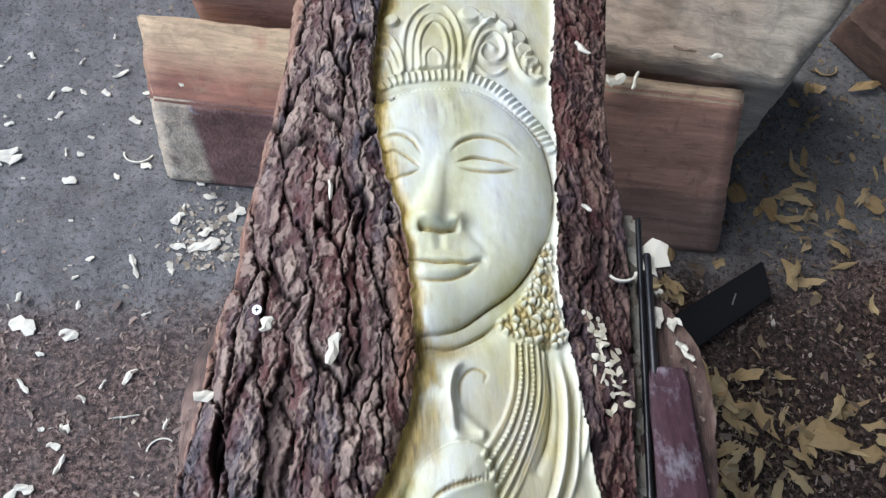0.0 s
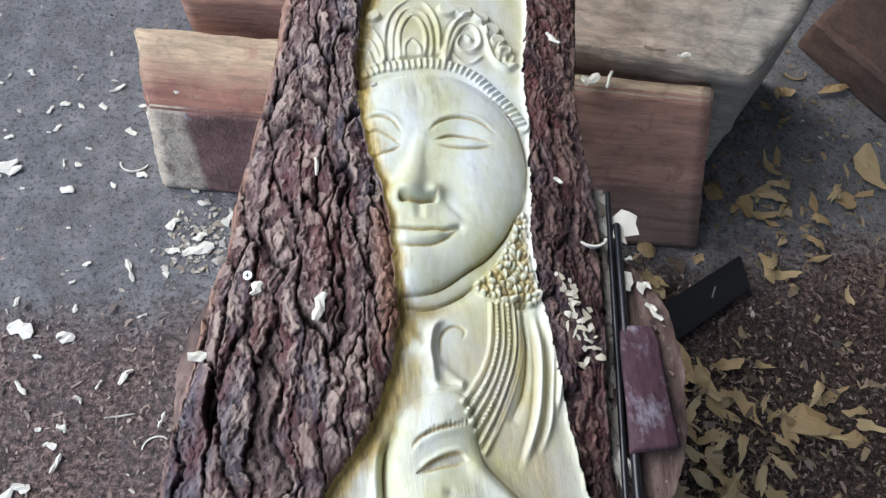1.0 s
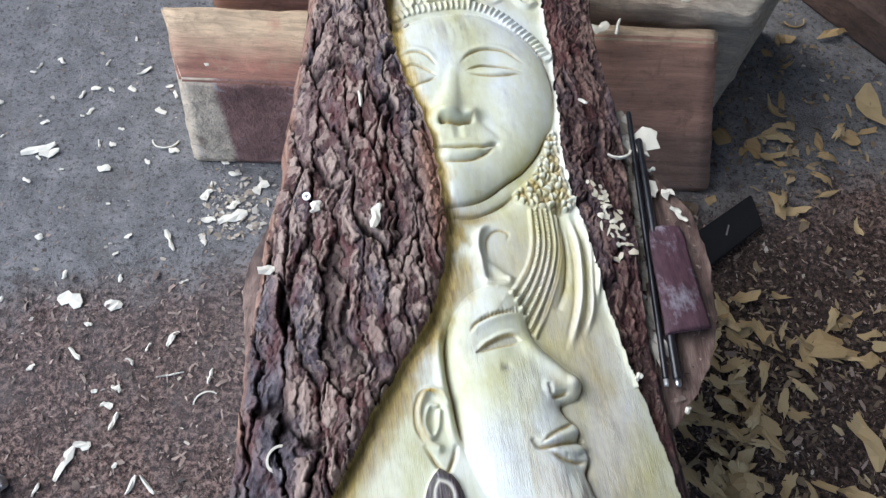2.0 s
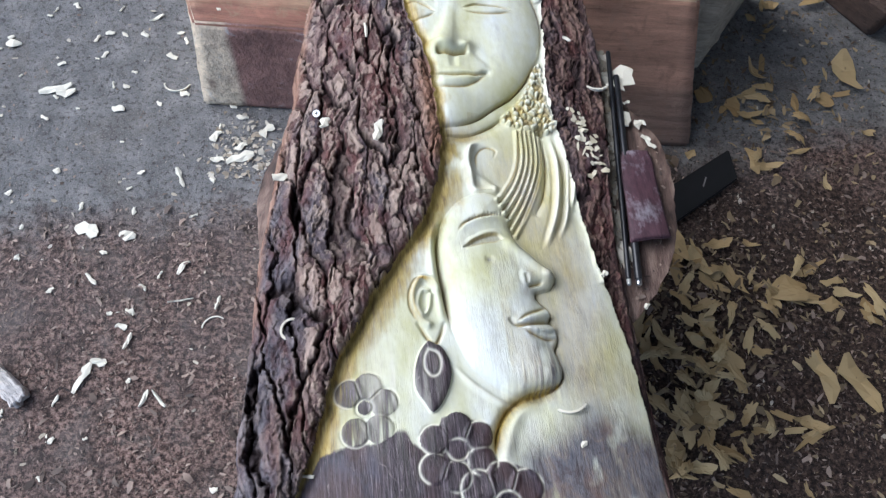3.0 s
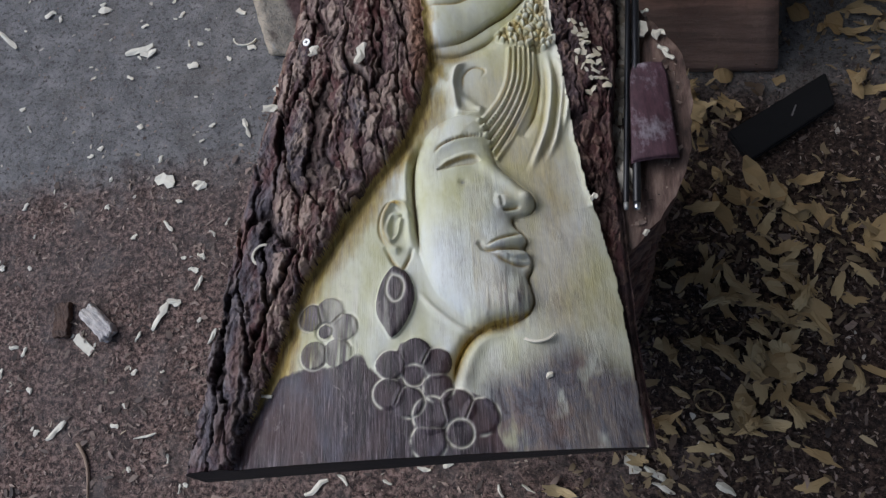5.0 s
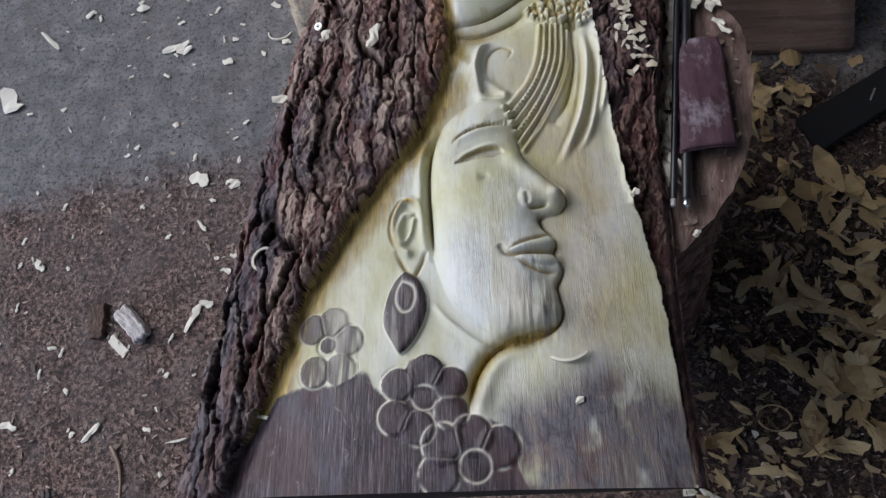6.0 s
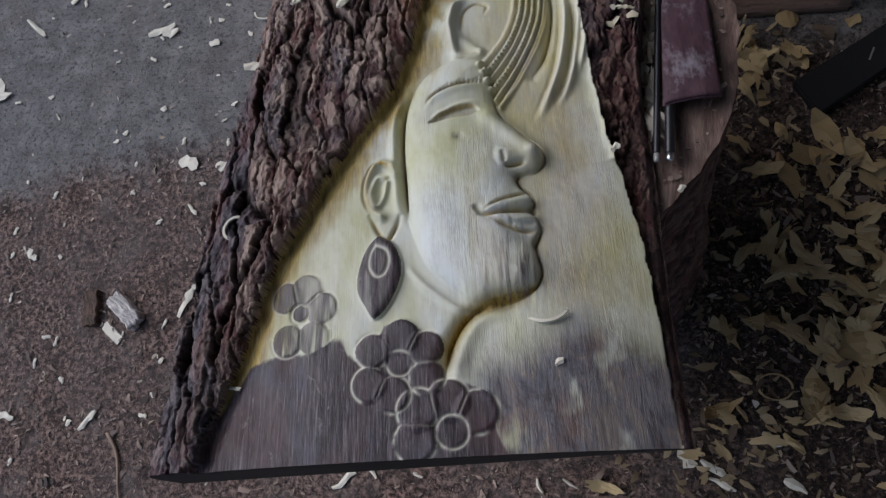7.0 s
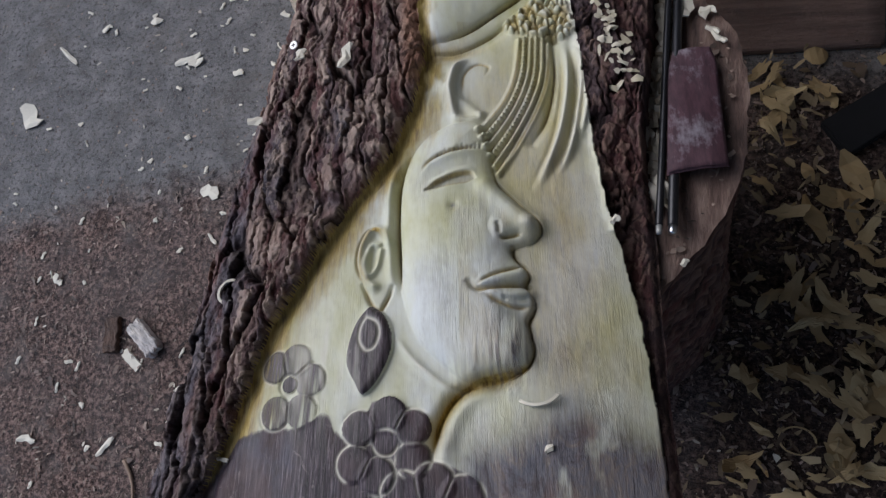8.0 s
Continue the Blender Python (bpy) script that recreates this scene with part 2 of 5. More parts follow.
    bump(nt, b, calc(nt, "ADD", grit, calc(nt, "MULTIPLY", fine, 0.6)), 1.0, 0.008)
    return m


WOOD = carved_wood()
BARK = bark_mat("dry_bark", (0.028, 0.017, 0.018), (0.112, 0.070, 0.066), (0.25, 0.178, 0.156), (0.44, 0.34, 0.275))
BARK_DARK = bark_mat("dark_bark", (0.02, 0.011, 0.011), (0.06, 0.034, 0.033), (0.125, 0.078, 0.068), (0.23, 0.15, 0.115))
CUT = timber_mat("sawn_stump_top", [(0.38, (0.05, 0.03, 0.024)), (0.48, (0.16, 0.10, 0.077)), (0.6, (0.34, 0.24, 0.19))], (60, 14, 20))
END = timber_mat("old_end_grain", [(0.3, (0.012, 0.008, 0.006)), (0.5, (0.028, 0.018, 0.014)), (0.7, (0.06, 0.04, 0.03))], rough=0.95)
GROUND = ground_mat()

# ---- the setting ----
def mesh_object(name, verts, faces, material, parent=None, smooth=False):
    me = bpy.data.meshes.new(name)
    me.from_pydata([tuple(v) for v in verts], [], faces)
    me.validate()
    me.update()
    if material:
        me.materials.append(material)
    if smooth:
        me.shade_smooth()
    ob = new(name, me)
    if parent:
        ob.parent = parent
    return ob


def part(name, bm, material, parent=None, label="", smooth=False):
    bmesh.ops.recalc_face_normals(bm, faces=bm.faces)
    me = bpy.data.meshes.new(name)
    bm.to_mesh(me)
    bm.free()
    me.materials.append(material)
    if smooth:
        me.shade_smooth()
    ob = new(name, me)
    ob.parent = parent
    if label:
        tagged(ob, label)
    return ob


def thing(name, label, category, matrix=None, group="", kind=""):
    e = tagged(new(name), label, category, group, kind)
    e.empty_display_size = 0.05
    if matrix is not None:
        e.matrix_world = matrix
    return e


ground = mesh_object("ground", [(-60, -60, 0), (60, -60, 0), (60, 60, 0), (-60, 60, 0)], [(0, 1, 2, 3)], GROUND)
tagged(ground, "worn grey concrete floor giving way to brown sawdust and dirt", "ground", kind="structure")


def slab_wall(name, x0, x1, y0, y1, z0, z1, material, label, category):
    bm = bmesh.new()
    bmesh.ops.create_cube(bm, size=1, matrix=Matrix.Translation(((x0 + x1) / 2, (y0 + y1) / 2, (z0 + z1) / 2)) @ Matrix.Diagonal((x1 - x0, y1 - y0, z1 - z0, 1)))
    return tagged(part(name, bm, material), label, category, kind="structure")


PLASTER = plain_mat("dull_plaster", (0.3, 0.3, 0.3), 0.9, scale=3)
# unseen walls and roof, added to block sky light from north, east and above
slab_wall("sky_block_north", -3.0, 3.2, 4.0, 4.2, 0, 3.4, PLASTER, "unseen plain wall added to block sky light", "wall")
slab_wall("sky_block_east", 3.2, 3.4, -4.2, 5.0, 0, 3.4, PLASTER, "unseen plain wall added to block sky light", "wall")
slab_wall("ceiling", -0.65, 3.4, -4.2, 5.0, 3.4, 3.5, PLASTER, "unseen plain roof added to block sky light", "ceiling")

# ---- numbers shared by the carved slab ----
rng = np.random.RandomState(7)
LATTICE = rng.rand(64, 256, 256)


def vnoise(x, y, seed):
    """Smooth value noise from 0 to 1."""
    t = LATTICE[seed % 64]
    xi, yi = np.floor(x).astype(int), np.floor(y).astype(int)
    fx, fy = x - xi, y - yi
    fx, fy = fx * fx * (3 - 2 * fx), fy * fy * (3 - 2 * fy)
    a, b = t[xi % 256, yi % 256], t[(xi + 1) % 256, yi % 256]
    c, d = t[xi % 256, (yi + 1) % 256], t[(xi + 1) % 256, (yi + 1) % 256]
    return (a * (1 - fx) + b * fx) * (1 - fy) + (c * (1 - fx) + d * fx) * fy


def fbm(x, y, seed, octaves=4):
    s, w, tot = 0, 1.0, 0
    for k in range(octaves):
        s = s + w * vnoise(x * 2 ** k, y * 2 ** k, seed + k)
        tot += w
        w *= 0.5
    return s / tot


def cells(x, y, seed):
    """Distance to the nearest cell border, and each cell's own random number."""
    t, q, r = LATTICE[seed % 64], LATTICE[(seed + 1) % 64], LATTICE[(seed + 2) % 64]
    xi, yi = np.floor(x).astype(int), np.floor(y).astype(int)
    f1, f2, own = np.full(x.shape, 9.0), np.full(x.shape, 9.0), np.zeros(x.shape)
    for dx in (-1, 0, 1):
        for dy in (-1, 0, 1):
            cx, cy = xi + dx, yi + dy
            px, py = cx + t[cx % 256, cy % 256], cy + q[cx % 256, cy % 256]
            d = np.hypot(x - px, y - py)
            near = d < f1
            f2 = np.where(near, f1, np.minimum(f2, d))
            own = np.where(near, r[cx % 256, cy % 256], own)
            f1 = np.where(near, d, f1)
    return f2 - f1, own


def smooth01(x):
    x = np.clip(x, 0, 1)
    return x * x * (3 - 2 * x)


def bark_relief(u, v, seed, plate=(0.030, 0.15), deep=0.014):
    """Height, crack, tone and flake masks of furrowed bark, its plates drawn out along v."""
    w1 = (fbm(u / 0.05, v / 0.06, seed) - 0.5) * 0.030
    w2 = (fbm(u / 0.04, v / 0.05, seed + 5) - 0.5) * 0.05
    uu, vv = u + w1 + (fbm(u / 0.012, v / 0.016, seed + 3, 3) - 0.5) * 0.010 + (fbm(u / 0.004, v / 0.005, seed + 7, 2) - 0.5) * 0.004, v + w2 + (fbm(u / 0.005, v / 0.005, seed + 8, 2) - 0.5) * 0.006
    b1, own = cells(uu / plate[0], vv / plate[1], seed + 9)
    b2, own2 = cells(uu / 0.014 + 31, vv / 0.055 + 17, seed + 13)
    b3, own3 = cells(uu / 0.007 + 5, vv / 0.018 + 71, seed + 21)
    width = 0.06 + 0.20 * vnoise(u / 0.06, v / 0.09, seed + 30) ** 1.5
    plates = np.sqrt(smooth01(b1 / width))
    small = smooth01(b2 / 0.22)
    ragged = fbm(u / 0.006, v / 0.009, seed + 40, 3)
    b4, own4 = cells(uu / 0.0042 + 55, vv / 0.0075 + 9, seed + 25)
    scaly = smooth01((vnoise(u / 0.05, v / 0.06, seed + 29) - 0.3) * 3)
    h = deep * (plates - 1) + 0.0075 * (own - 0.5) * plates + 0.0018 * (small - 1) * plates + 0.0062 * (own2 - 0.5) + 0.0044 * (own3 - 0.5) + 0.0034 * scaly * (own4 - 0.5) + 0.0060 * (ragged - 0.5)
    # crack follows the sunken furrows and paints their shade
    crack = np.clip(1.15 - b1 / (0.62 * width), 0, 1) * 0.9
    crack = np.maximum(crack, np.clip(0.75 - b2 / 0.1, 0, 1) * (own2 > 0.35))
    tone = smooth01((vnoise(u / 0.05, v / 0.08, seed + 33) + 0.5 * (own - 0.5) - 0.5) * 4) * 0.8 + 0.4 * (own3 - 0.5) + 0.3 * (own2 - 0.5)
    flake = np.where(own2 > 0.82, 0.6, 0.0) * (1 - crack) + np.where(own3 > 0.78, 0.6, 0) + np.where(own4 > 0.80, 0.55, 0) * scaly
    return h, np.clip(crack, 0, 1), np.clip(tone, 0, 1), np.clip(flake, 0, 1)


def skin(name, H, keep, masks4, US, VS, material, parent):
    """A mesh of the kept cells of a height grid, with four masks as a colour attribute."""
    nv, nu = H.shape
    cell = np.argwhere(keep)
    i, j = cell[:, 0], cell[:, 1]
    quads = np.stack([i * nu + j, i * nu + j + 1, (i + 1) * nu + j + 1, (i + 1) * nu + j], 1)
    used, inv = np.unique(quads, return_inverse=True)
    quads = inv.reshape(quads.shape)
    uu, vv = np.meshgrid(US, VS)
    co = np.stack([uu.ravel()[used], vv.ravel()[used], H.ravel()[used]], 1)
    me = bpy.data.meshes.new(name)
    me.vertices.add(len(co))
    me.vertices.foreach_set("co", co.astype(np.float32).ravel())
    me.loops.add(quads.size)
    me.loops.foreach_set("vertex_index", quads.astype(np.int32).ravel())
    me.polygons.add(len(quads))
    me.polygons.foreach_set("loop_start", np.arange(0, quads.size, 4, dtype=np.int32))
    me.update(calc_edges=True)
    at = me.attributes.new("stain", "FLOAT_COLOR", "POINT")
    at.data.foreach_set("color", np.stack([k.ravel()[used] for k in masks4], 1).astype(np.float32).ravel())
    me.materials.append(material)
    me.shade_smooth()
    ob = new(name, me)
    ob.parent = parent
    return ob


# ---- the carved slab: its outline and its carved lines, in millimetres across and along ----
FACE_A = [(-29, 641), (-3, 651), (29, 660), (77, 663), (117, 655), (156, 628), (186, 593), (203, 556), (208, 507), (205, 468), (193, 422), (173, 388), (155, 362), (129, 335), (94, 312), (63, 292), (35, 284), (6, 282)]
EYE_A_LID = [(71, 521), (98, 531), (131, 525), (159, 513)]
EYE_A_LOW = [(73, 515), (94, 508), (125, 504), (159, 509)]
BROW_A = [(65, 538), (82, 555), (110, 563), (141, 555), (165, 532)]
EYE_B_LID = [(-33, 545), (-9, 544), (10, 531), (23, 515)]
EYE_B_LOW = [(-25, 496), (-9, 501), (7, 505), (23, 511)]
BROW_B = [(-31, 568), (-6, 570), (13, 560), (26, 537)]
NOSE_A = [(53, 529), (44, 496), (36, 463), (30, 435)]
NOSEPT_A = [(29, 434), (11, 433), (64, 431), (19, 421), (60, 420)]
MOUTH_A = [(0, 379), (20, 376), (38, 372), (56, 372), (72, 370), (93, 375)]
LIPLOW_A = [(0, 353), (29, 348), (54, 350), (75, 359), (93, 373)]
PHIL_A = [(41, 416), (41, 387)]
BAND = [(-21, 674), (-2, 682), (34, 686), (79, 688), (119, 680), (152, 659), (180, 622), (202, 589), (213, 556)]
DOTS = [(-11, 649), (13, 656), (45, 660), (85, 659), (121, 651), (156, 625), (185, 589), (200, 558)]
ARCH_1 = [(9, 696), (13, 761), (27, 805), (57, 832), (85, 824), (101, 780), (100, 710)]
ARCH_2 = [(21, 699), (26, 759), (40, 798), (61, 810), (83, 796), (90, 749), (85, 702)]
ARCH_3 = [(33, 699), (36, 752), (48, 782), (61, 792), (74, 780), (80, 743), (74, 702)]
ARCH_4 = [(41, 702), (43, 726), (55, 738), (67, 724), (68, 703)]
WING = [(104, 697), (117, 746), (135, 781), (158, 791), (177, 765), (181, 724), (189, 693), (205, 678), (219, 684)]
WING_2 = [(110, 694), (122, 732), (137, 764), (155, 774), (167, 759), (168, 735), (158, 718), (141, 714), (130, 725), (131, 740), (142, 749), (152, 740)]
SMALL_SWIRL = [(195, 694), (198, 712), (212, 716), (220, 704), (213, 690), (205, 692), (206, 700)]
PETALS = [(120, 809), (149, 805), (176, 788), (192, 762), (199, 736), (206, 716), (-4, 803)]
SIDE_1 = [(-28, 781), (-10, 775), (3, 749), (9, 696)]
SIDE_2 = [(-29, 756), (-12, 748), (-3, 722), (2, 693)]
SIDE_3 = [(-30, 732), (-16, 724), (-8, 691)]
UNDER = [(123, 705), (134, 692), (150, 690), (166, 702)]
HAIR_BOX = [(173, 388), (191, 404), (188, 326), (191, 267), (154, 265), (119, 280), (107, 295), (123, 309), (152, 342)]
STR_L = [(126, 267), (120, 217), (104, 177), (73, 138)]
STR_R = [(162, 261), (157, 205), (142, 161), (116, 112), (94, 78)]
HB_1 = [(181, 253), (181, 202), (174, 154), (162, 111), (138, 59)]
HB_2 = [(193, 252), (197, 201), (191, 156), (178, 106), (161, 72)]
HB_3 = [(200, 236), (205, 193), (198, 149), (189, 117)]
GROOVE_H = [(166, 251), (165, 204), (153, 152), (134, 117)]
NECKLINE_A = [(10, 269), (46, 266), (82, 279), (110, 297)]
HORN = [(61, 251), (45, 234), (39, 206), (41, 178), (45, 160), (71, 156)]
CURVE_N = [(53, 196), (55, 224), (70, 238), (86, 232), (81, 217), (71, 205), (66, 182)]
STRAP = [(11, 236), (27, 216), (41, 194)]
FACE_B = [(57, 154), (37, 153), (10, 139), (-10, 113), (-21, 78), (-23, 35), (-22, -6), (-20, -46), (-14, -72), (1, -110), (31, -142), (56, -162), (78, -160), (104, -153), (117, -145), (123, -131), (121, -114), (119, -100), (124, -90), (127, -80), (122, -68), (118, -59), (122, -50), (119, -40), (109, -29), (106, -17), (117, -13), (130, -9), (138, 3), (134, 17), (124, 27), (108, 45), (93, 64), (87, 86), (85, 119), (76, 146)]
HAIRLINE_B = [(-10, 117), (-23, 85), (-26, 43), (-23, -6), (-20, -39), (-14, -62)]
EYE_C_LID = [(11, 60), (29, 70), (48, 77), (63, 78), (69, 71)]
EYE_C_LOW = [(12, 58), (35, 62), (55, 64), (69, 68)]
BROW_C = [(6, 85), (17, 98), (36, 106), (56, 110), (71, 111)]
NOSE_C = [(82, 59), (96, 43), (112, 27), (127, 13)]
NOSEPT_C = [(129, 7), (94, 5), (93, 0)]
ALA_C = [(86, 19), (82, 6), (88, -9)]
NOSTRIL_C = [(93, -7), (106, -4), (118, -1)]
MOUTH_C1 = [(60, -56), (67, -64), (82, -64), (100, -62), (121, -60)]
LIPTOP_C = [(67, -61), (83, -51), (104, -43), (119, -37)]
LIPLOW_C = [(74, -68), (90, -79), (107, -85), (125, -84)]
EAR = [(-31, 5), (-42, 20), (-55, 22), (-65, 5), (-67, -18), (-59, -39), (-50, -47)]
EAR_2 = [(-46, 3), (-55, 3), (-61, -16), (-56, -33), (-48, -24), (-43, -4)]
LOBE = [(-64, -43), (-55, -64), (-44, -75), (-36, -64), (-29, -48)]
EARRING = [(-52, -67), (-67, -84), (-76, -108), (-78, -133), (-68, -154), (-58, -168), (-43, -156), (-30, -132), (-26, -108), (-34, -83)]
DROP = [(-56, -83), (-62, -94), (-63, -109), (-56, -120), (-46, -118), (-41, -104), (-44, -90)]
JAWLINE = [(-24, -107), (-2, -134), (31, -162), (54, -170)]
NECK_B = [(121, -144), (94, -154), (67, -160), (42, -173), (24, -199), (13, -240)]
FL_A_P = [(-29, -188), (-3, -202), (-2, -233), (-38, -248), (-64, -236), (-60, -201)]
FL_B_P = [(19, -257), (47, -270), (-13, -265), (-16, -295)]
FL_C_P = [(-164, -130), (-139, -124), (-120, -147), (-128, -180), (-158, -181)]
DARK_1 = [(-248, -299), (-206, -204), (-159, -194), (-136, -197), (-100, -184), (-80, -207), (-64, -200), (-45, -172), (-13, -178), (8, -204), (9, -240), (41, -241), (60, -269), (64, -316)]
GREY_1 = [(64, -316), (35, -220), (86, -208), (132, -188), (177, -181), (229, -209), (248, -316)]
GASHES = [([(-229, 205), (-227, 165), (-224, 120)], 0.008, 0.022), ([(-286, -80), (-291, -110), (-293, -142)], 0.01, 0.02)]
FLOWER_A, FLOWER_B, FLOWER_C = (-32, -216), (21, -288), (-145, -151)

SLAB = Matrix(((0.9805, -0.1895, 0.0557, 0.1196), (0.1819, 0.9758, 0.1216, -0.0006), (-0.0774, -0.1091, 0.9910, 0.8808), (0, 0, 0, 1)))
STEP = 0.0014
US, VS = np.arange(-0.36, 0.42, STEP), np.arange(-0.312, 0.98, STEP)
UU, VV = np.meshgrid(US, VS)


def track(v, pairs):
    """A smooth edge: across as a function of along, through a few pairs (along, across) in millimetres."""
    a = np.array(pairs, float) / 1000
    fine = np.linspace(a[0, 0], a[-1, 0], 400)
    c = np.interp(fine, a[:, 0], a[:, 1])
    c = np.convolve(np.pad(c, 12, mode="edge"), np.ones(25) / 25, "valid")
    return np.interp(v, fine, c)


EDGE_L = [(-330, -268), (-290, -256), (-230, -227), (-188, -212), (-122, -189), (-69, -170), (-16, -133), (48, -91), (116, -39), (180, -6), (219, 0), (272, 4), (344, 0), (405, -4), (479, -18), (542, -32), (598, -36), (698, -36), (803, -21), (1000, 0)]
EDGE_R = [(-330, 246), (-247, 242), (-185, 238), (-89, 234), (47, 208), (156, 202), (251, 200), (324, 189), (417, 198), (545, 222), (667, 229), (793, 255), (1000, 290)]
OUT_L = [(-330, -338), (-190, -320), (-100, -313), (0, -306), (150, -290), (300, -260), (500, -220), (840, -168), (1000, -150)]
OUT_R = [(-330, 252), (-176, 250), (-51, 258), (51, 260), (139, 264), (260, 290), (412, 312), (625, 317), (817, 352), (1000, 390)]


def crest(v):
    return 0.012 + 0.19 * v


def underside(u):
    return -0.080 + 0.16 * u


def round_of(u, v):
    d = u - crest(v)
    return 0.02 - np.where(d < 0, 2.6, 1.5) * np.abs(d) ** 3


def curve(points, n=14):
    """Catmull-Rom through millimetre points, in metres."""
    p = np.array(points, float) / 1000
    p = np.vstack([2 * p[0] - p[1], p, 2 * p[-1] - p[-2]])
    out = []
    for k in range(1, len(p) - 2):
        for s in np.arange(n) / n:
            out.append(0.5 * (2 * p[k] + (p[k + 1] - p[k - 1]) * s + (2 * p[k - 1] - 5 * p[k] + 4 * p[k + 1] - p[k + 2]) * s * s + (3 * p[k] - p[k - 1] - 3 * p[k + 1] + p[k + 2]) * s ** 3))
    out.append(p[-2])
    return np.array(out)


def window(c, reach):
    """The part of the grid round a curve."""
    lo, hi = c.min(0) - reach, c.max(0) + reach
    i0, i1 = np.searchsorted(VS, (lo[1], hi[1]))
    j0, j1 = np.searchsorted(US, (lo[0], hi[0]))
    return slice(i0, i1), slice(j0, j1)


def along(c, u, v):
    """Distance from a polyline, and how far along it the nearest point lies, in metres."""
    best, where = np.full(u.shape, 9.0), np.zeros(u.shape)
    done = 0.0
    for a, b in zip(c[:-1], c[1:]):
        ab = b - a
        n = float(ab @ ab)
        if n < 1e-12:
            continue
        s = np.clip(((u - a[0]) * ab[0] + (v - a[1]) * ab[1]) / n, 0, 1)
        d = np.hypot(u - a[0] - s * ab[0], v - a[1] - s * ab[1])
        near = d < best
        best, where = np.where(near, d, best), np.where(near, done + s * math.sqrt(n), where)
        done += math.sqrt(n)
    return best, where, done


def inside(c, u, v):
    """Signed distance to a closed outline, positive inside."""
    c = np.vstack([c, c[:1]])
    d, _, _ = along(c, u, v)
    odd = np.zeros(u.shape, bool)
    for a, b in zip(c[:-1], c[1:]):
        if a[1] != b[1]:
            odd ^= ((a[1] > v) != (b[1] > v)) & (u < (b[0] - a[0]) * (v - a[1]) / (b[1] - a[1]) + a[0])
    return np.where(odd, d, -d)


REL = np.full(UU.shape, -0.014)
DARK, GREY, OCHRE, PALE = (np.zeros(UU.shape) for _ in range(4))


def line(points, height, width, taper=False, target=None):
    """A ridge (or, with a negative height, a groove) of round section along a curve."""
    c = curve(points)
    w = window(c, 3 * width)
    d, s, n = along(c, UU[w], VV[w])
    k = np.exp(-(d / width) ** 2)
    if taper:
        k = k * smooth01(np.minimum(s, n - s) / (0.3 * n) + 0.15)
    (REL if target is None else target)[w] += height * k


def dome(points, height, edge, power=0.5):
    """Raises a closed outline by a rounded swelling whose flank is as wide as edge."""
    c = curve(list(points) + [points[0]], 6)
    w = window(c, 0.01)
    s = inside(c, UU[w], VV[w])
    t = np.clip(s / edge, 0, 1)
    REL[w] += height * (1 - (1 - t) ** 2) ** power
    return w, s


def around(p, reach):
    return window(np.array([[p[0] / 1000, p[1] / 1000]]), reach)


def spot(p, radius, height, ratio=1.0, turn=0.0, target=None):
    w = around(p, 2.6 * radius * max(1.0, ratio))
    x, y = UU[w] - p[0] / 1000, VV[w] - p[1] / 1000
    a = radians(turn)
    x, y = x * math.cos(a) + y * math.sin(a), (-x * math.sin(a) + y * math.cos(a)) / ratio
    (REL if target is None else target)[w] += height * np.exp(-(x * x + y * y) / radius ** 2)


def disc(p, radius, height):
    w = around(p, radius * 1.1)
    t = np.clip(1 - np.hypot(UU[w] - p[0] / 1000, VV[w] - p[1] / 1000) / radius, 0, 1)
    REL[w] += height * smooth01(t * 3.0)


def fill(points, soft, target, amount=1.0):
    c = curve(list(points) + [points[0]], 5)
    w = window(c, soft)
    target[w] = np.maximum(target[w], amount * smooth01(inside(c, UU[w], VV[w]) / soft + 0.5))


# upper head
face_a = FACE_A + [(-70, 281), (-70, 619)]
dome(face_a, 0.021, 0.075, 0.5)
c = curve(NOSE_A)
w = window(c, 0.07)
d, s, n = along(c, UU[w], VV[w])
s = s / n
REL[w] += (0.0015 + 0.0145 * s ** 1.8) * np.exp(-(d / (0.0085 + 0.0125 * s ** 1.5)) ** 2.6)
for k, r, h in ((0, 0.014, 0.004), (1, 0.011, 0.0055), (2, 0.0125, 0.0095)):
    spot(NOSEPT_A[k], r, h)
line([NOSEPT_A[3], (40, 416), NOSEPT_A[4]], -0.0075, 0.0048)
spot(NOSEPT_A[3], 0.005, -0.006)
spot(NOSEPT_A[4], 0.005, -0.006)
spot((95, 425), 0.020, -0.0035, 1.6, 30)
line([(72, 428), (84, 410), (98, 392), (104, 376)], -0.0022, 0.007, True)
spot((112, 528), 0.036, -0.0055, 0.5, -6)
spot((115, 515), 0.030, 0.0055, 0.36, -8)
spot((-5, 525), 0.028, -0.004, 0.6, -10)
spot((-6, 518), 0.024, 0.004, 0.4, -14)
for lid, low, brow in ((EYE_A_LID, EYE_A_LOW, BROW_A), (EYE_B_LID, EYE_B_LOW, BROW_B)):
    line(lid, -0.0022, 0.0026, True)
    line(low, -0.0014, 0.0026, True)
    line(brow, -0.0018, 0.0030, True)
    line([(a, b + 6) for a, b in brow], 0.0022, 0.0055, True)
    line([(a, b + 3) for a, b in lid], 0.0012, 0.003, True)
line(MOUTH_A, -0.0034, 0.0028)
line([(a, (b + e) / 2 + 1) for (a, b), (_, e) in zip(MOUTH_A[1:], [(0, 391), (0, 385), (0, 381), (0, 378), (0, 375)])], 0.0034, 0.0065, True)
line([(4, 363), (28, 360), (54, 361), (76, 366)], 0.0050, 0.0085, True)
line(LIPLOW_A, -0.0024, 0.0042, True)
line(PHIL_A, -0.0016, 0.0055, True)
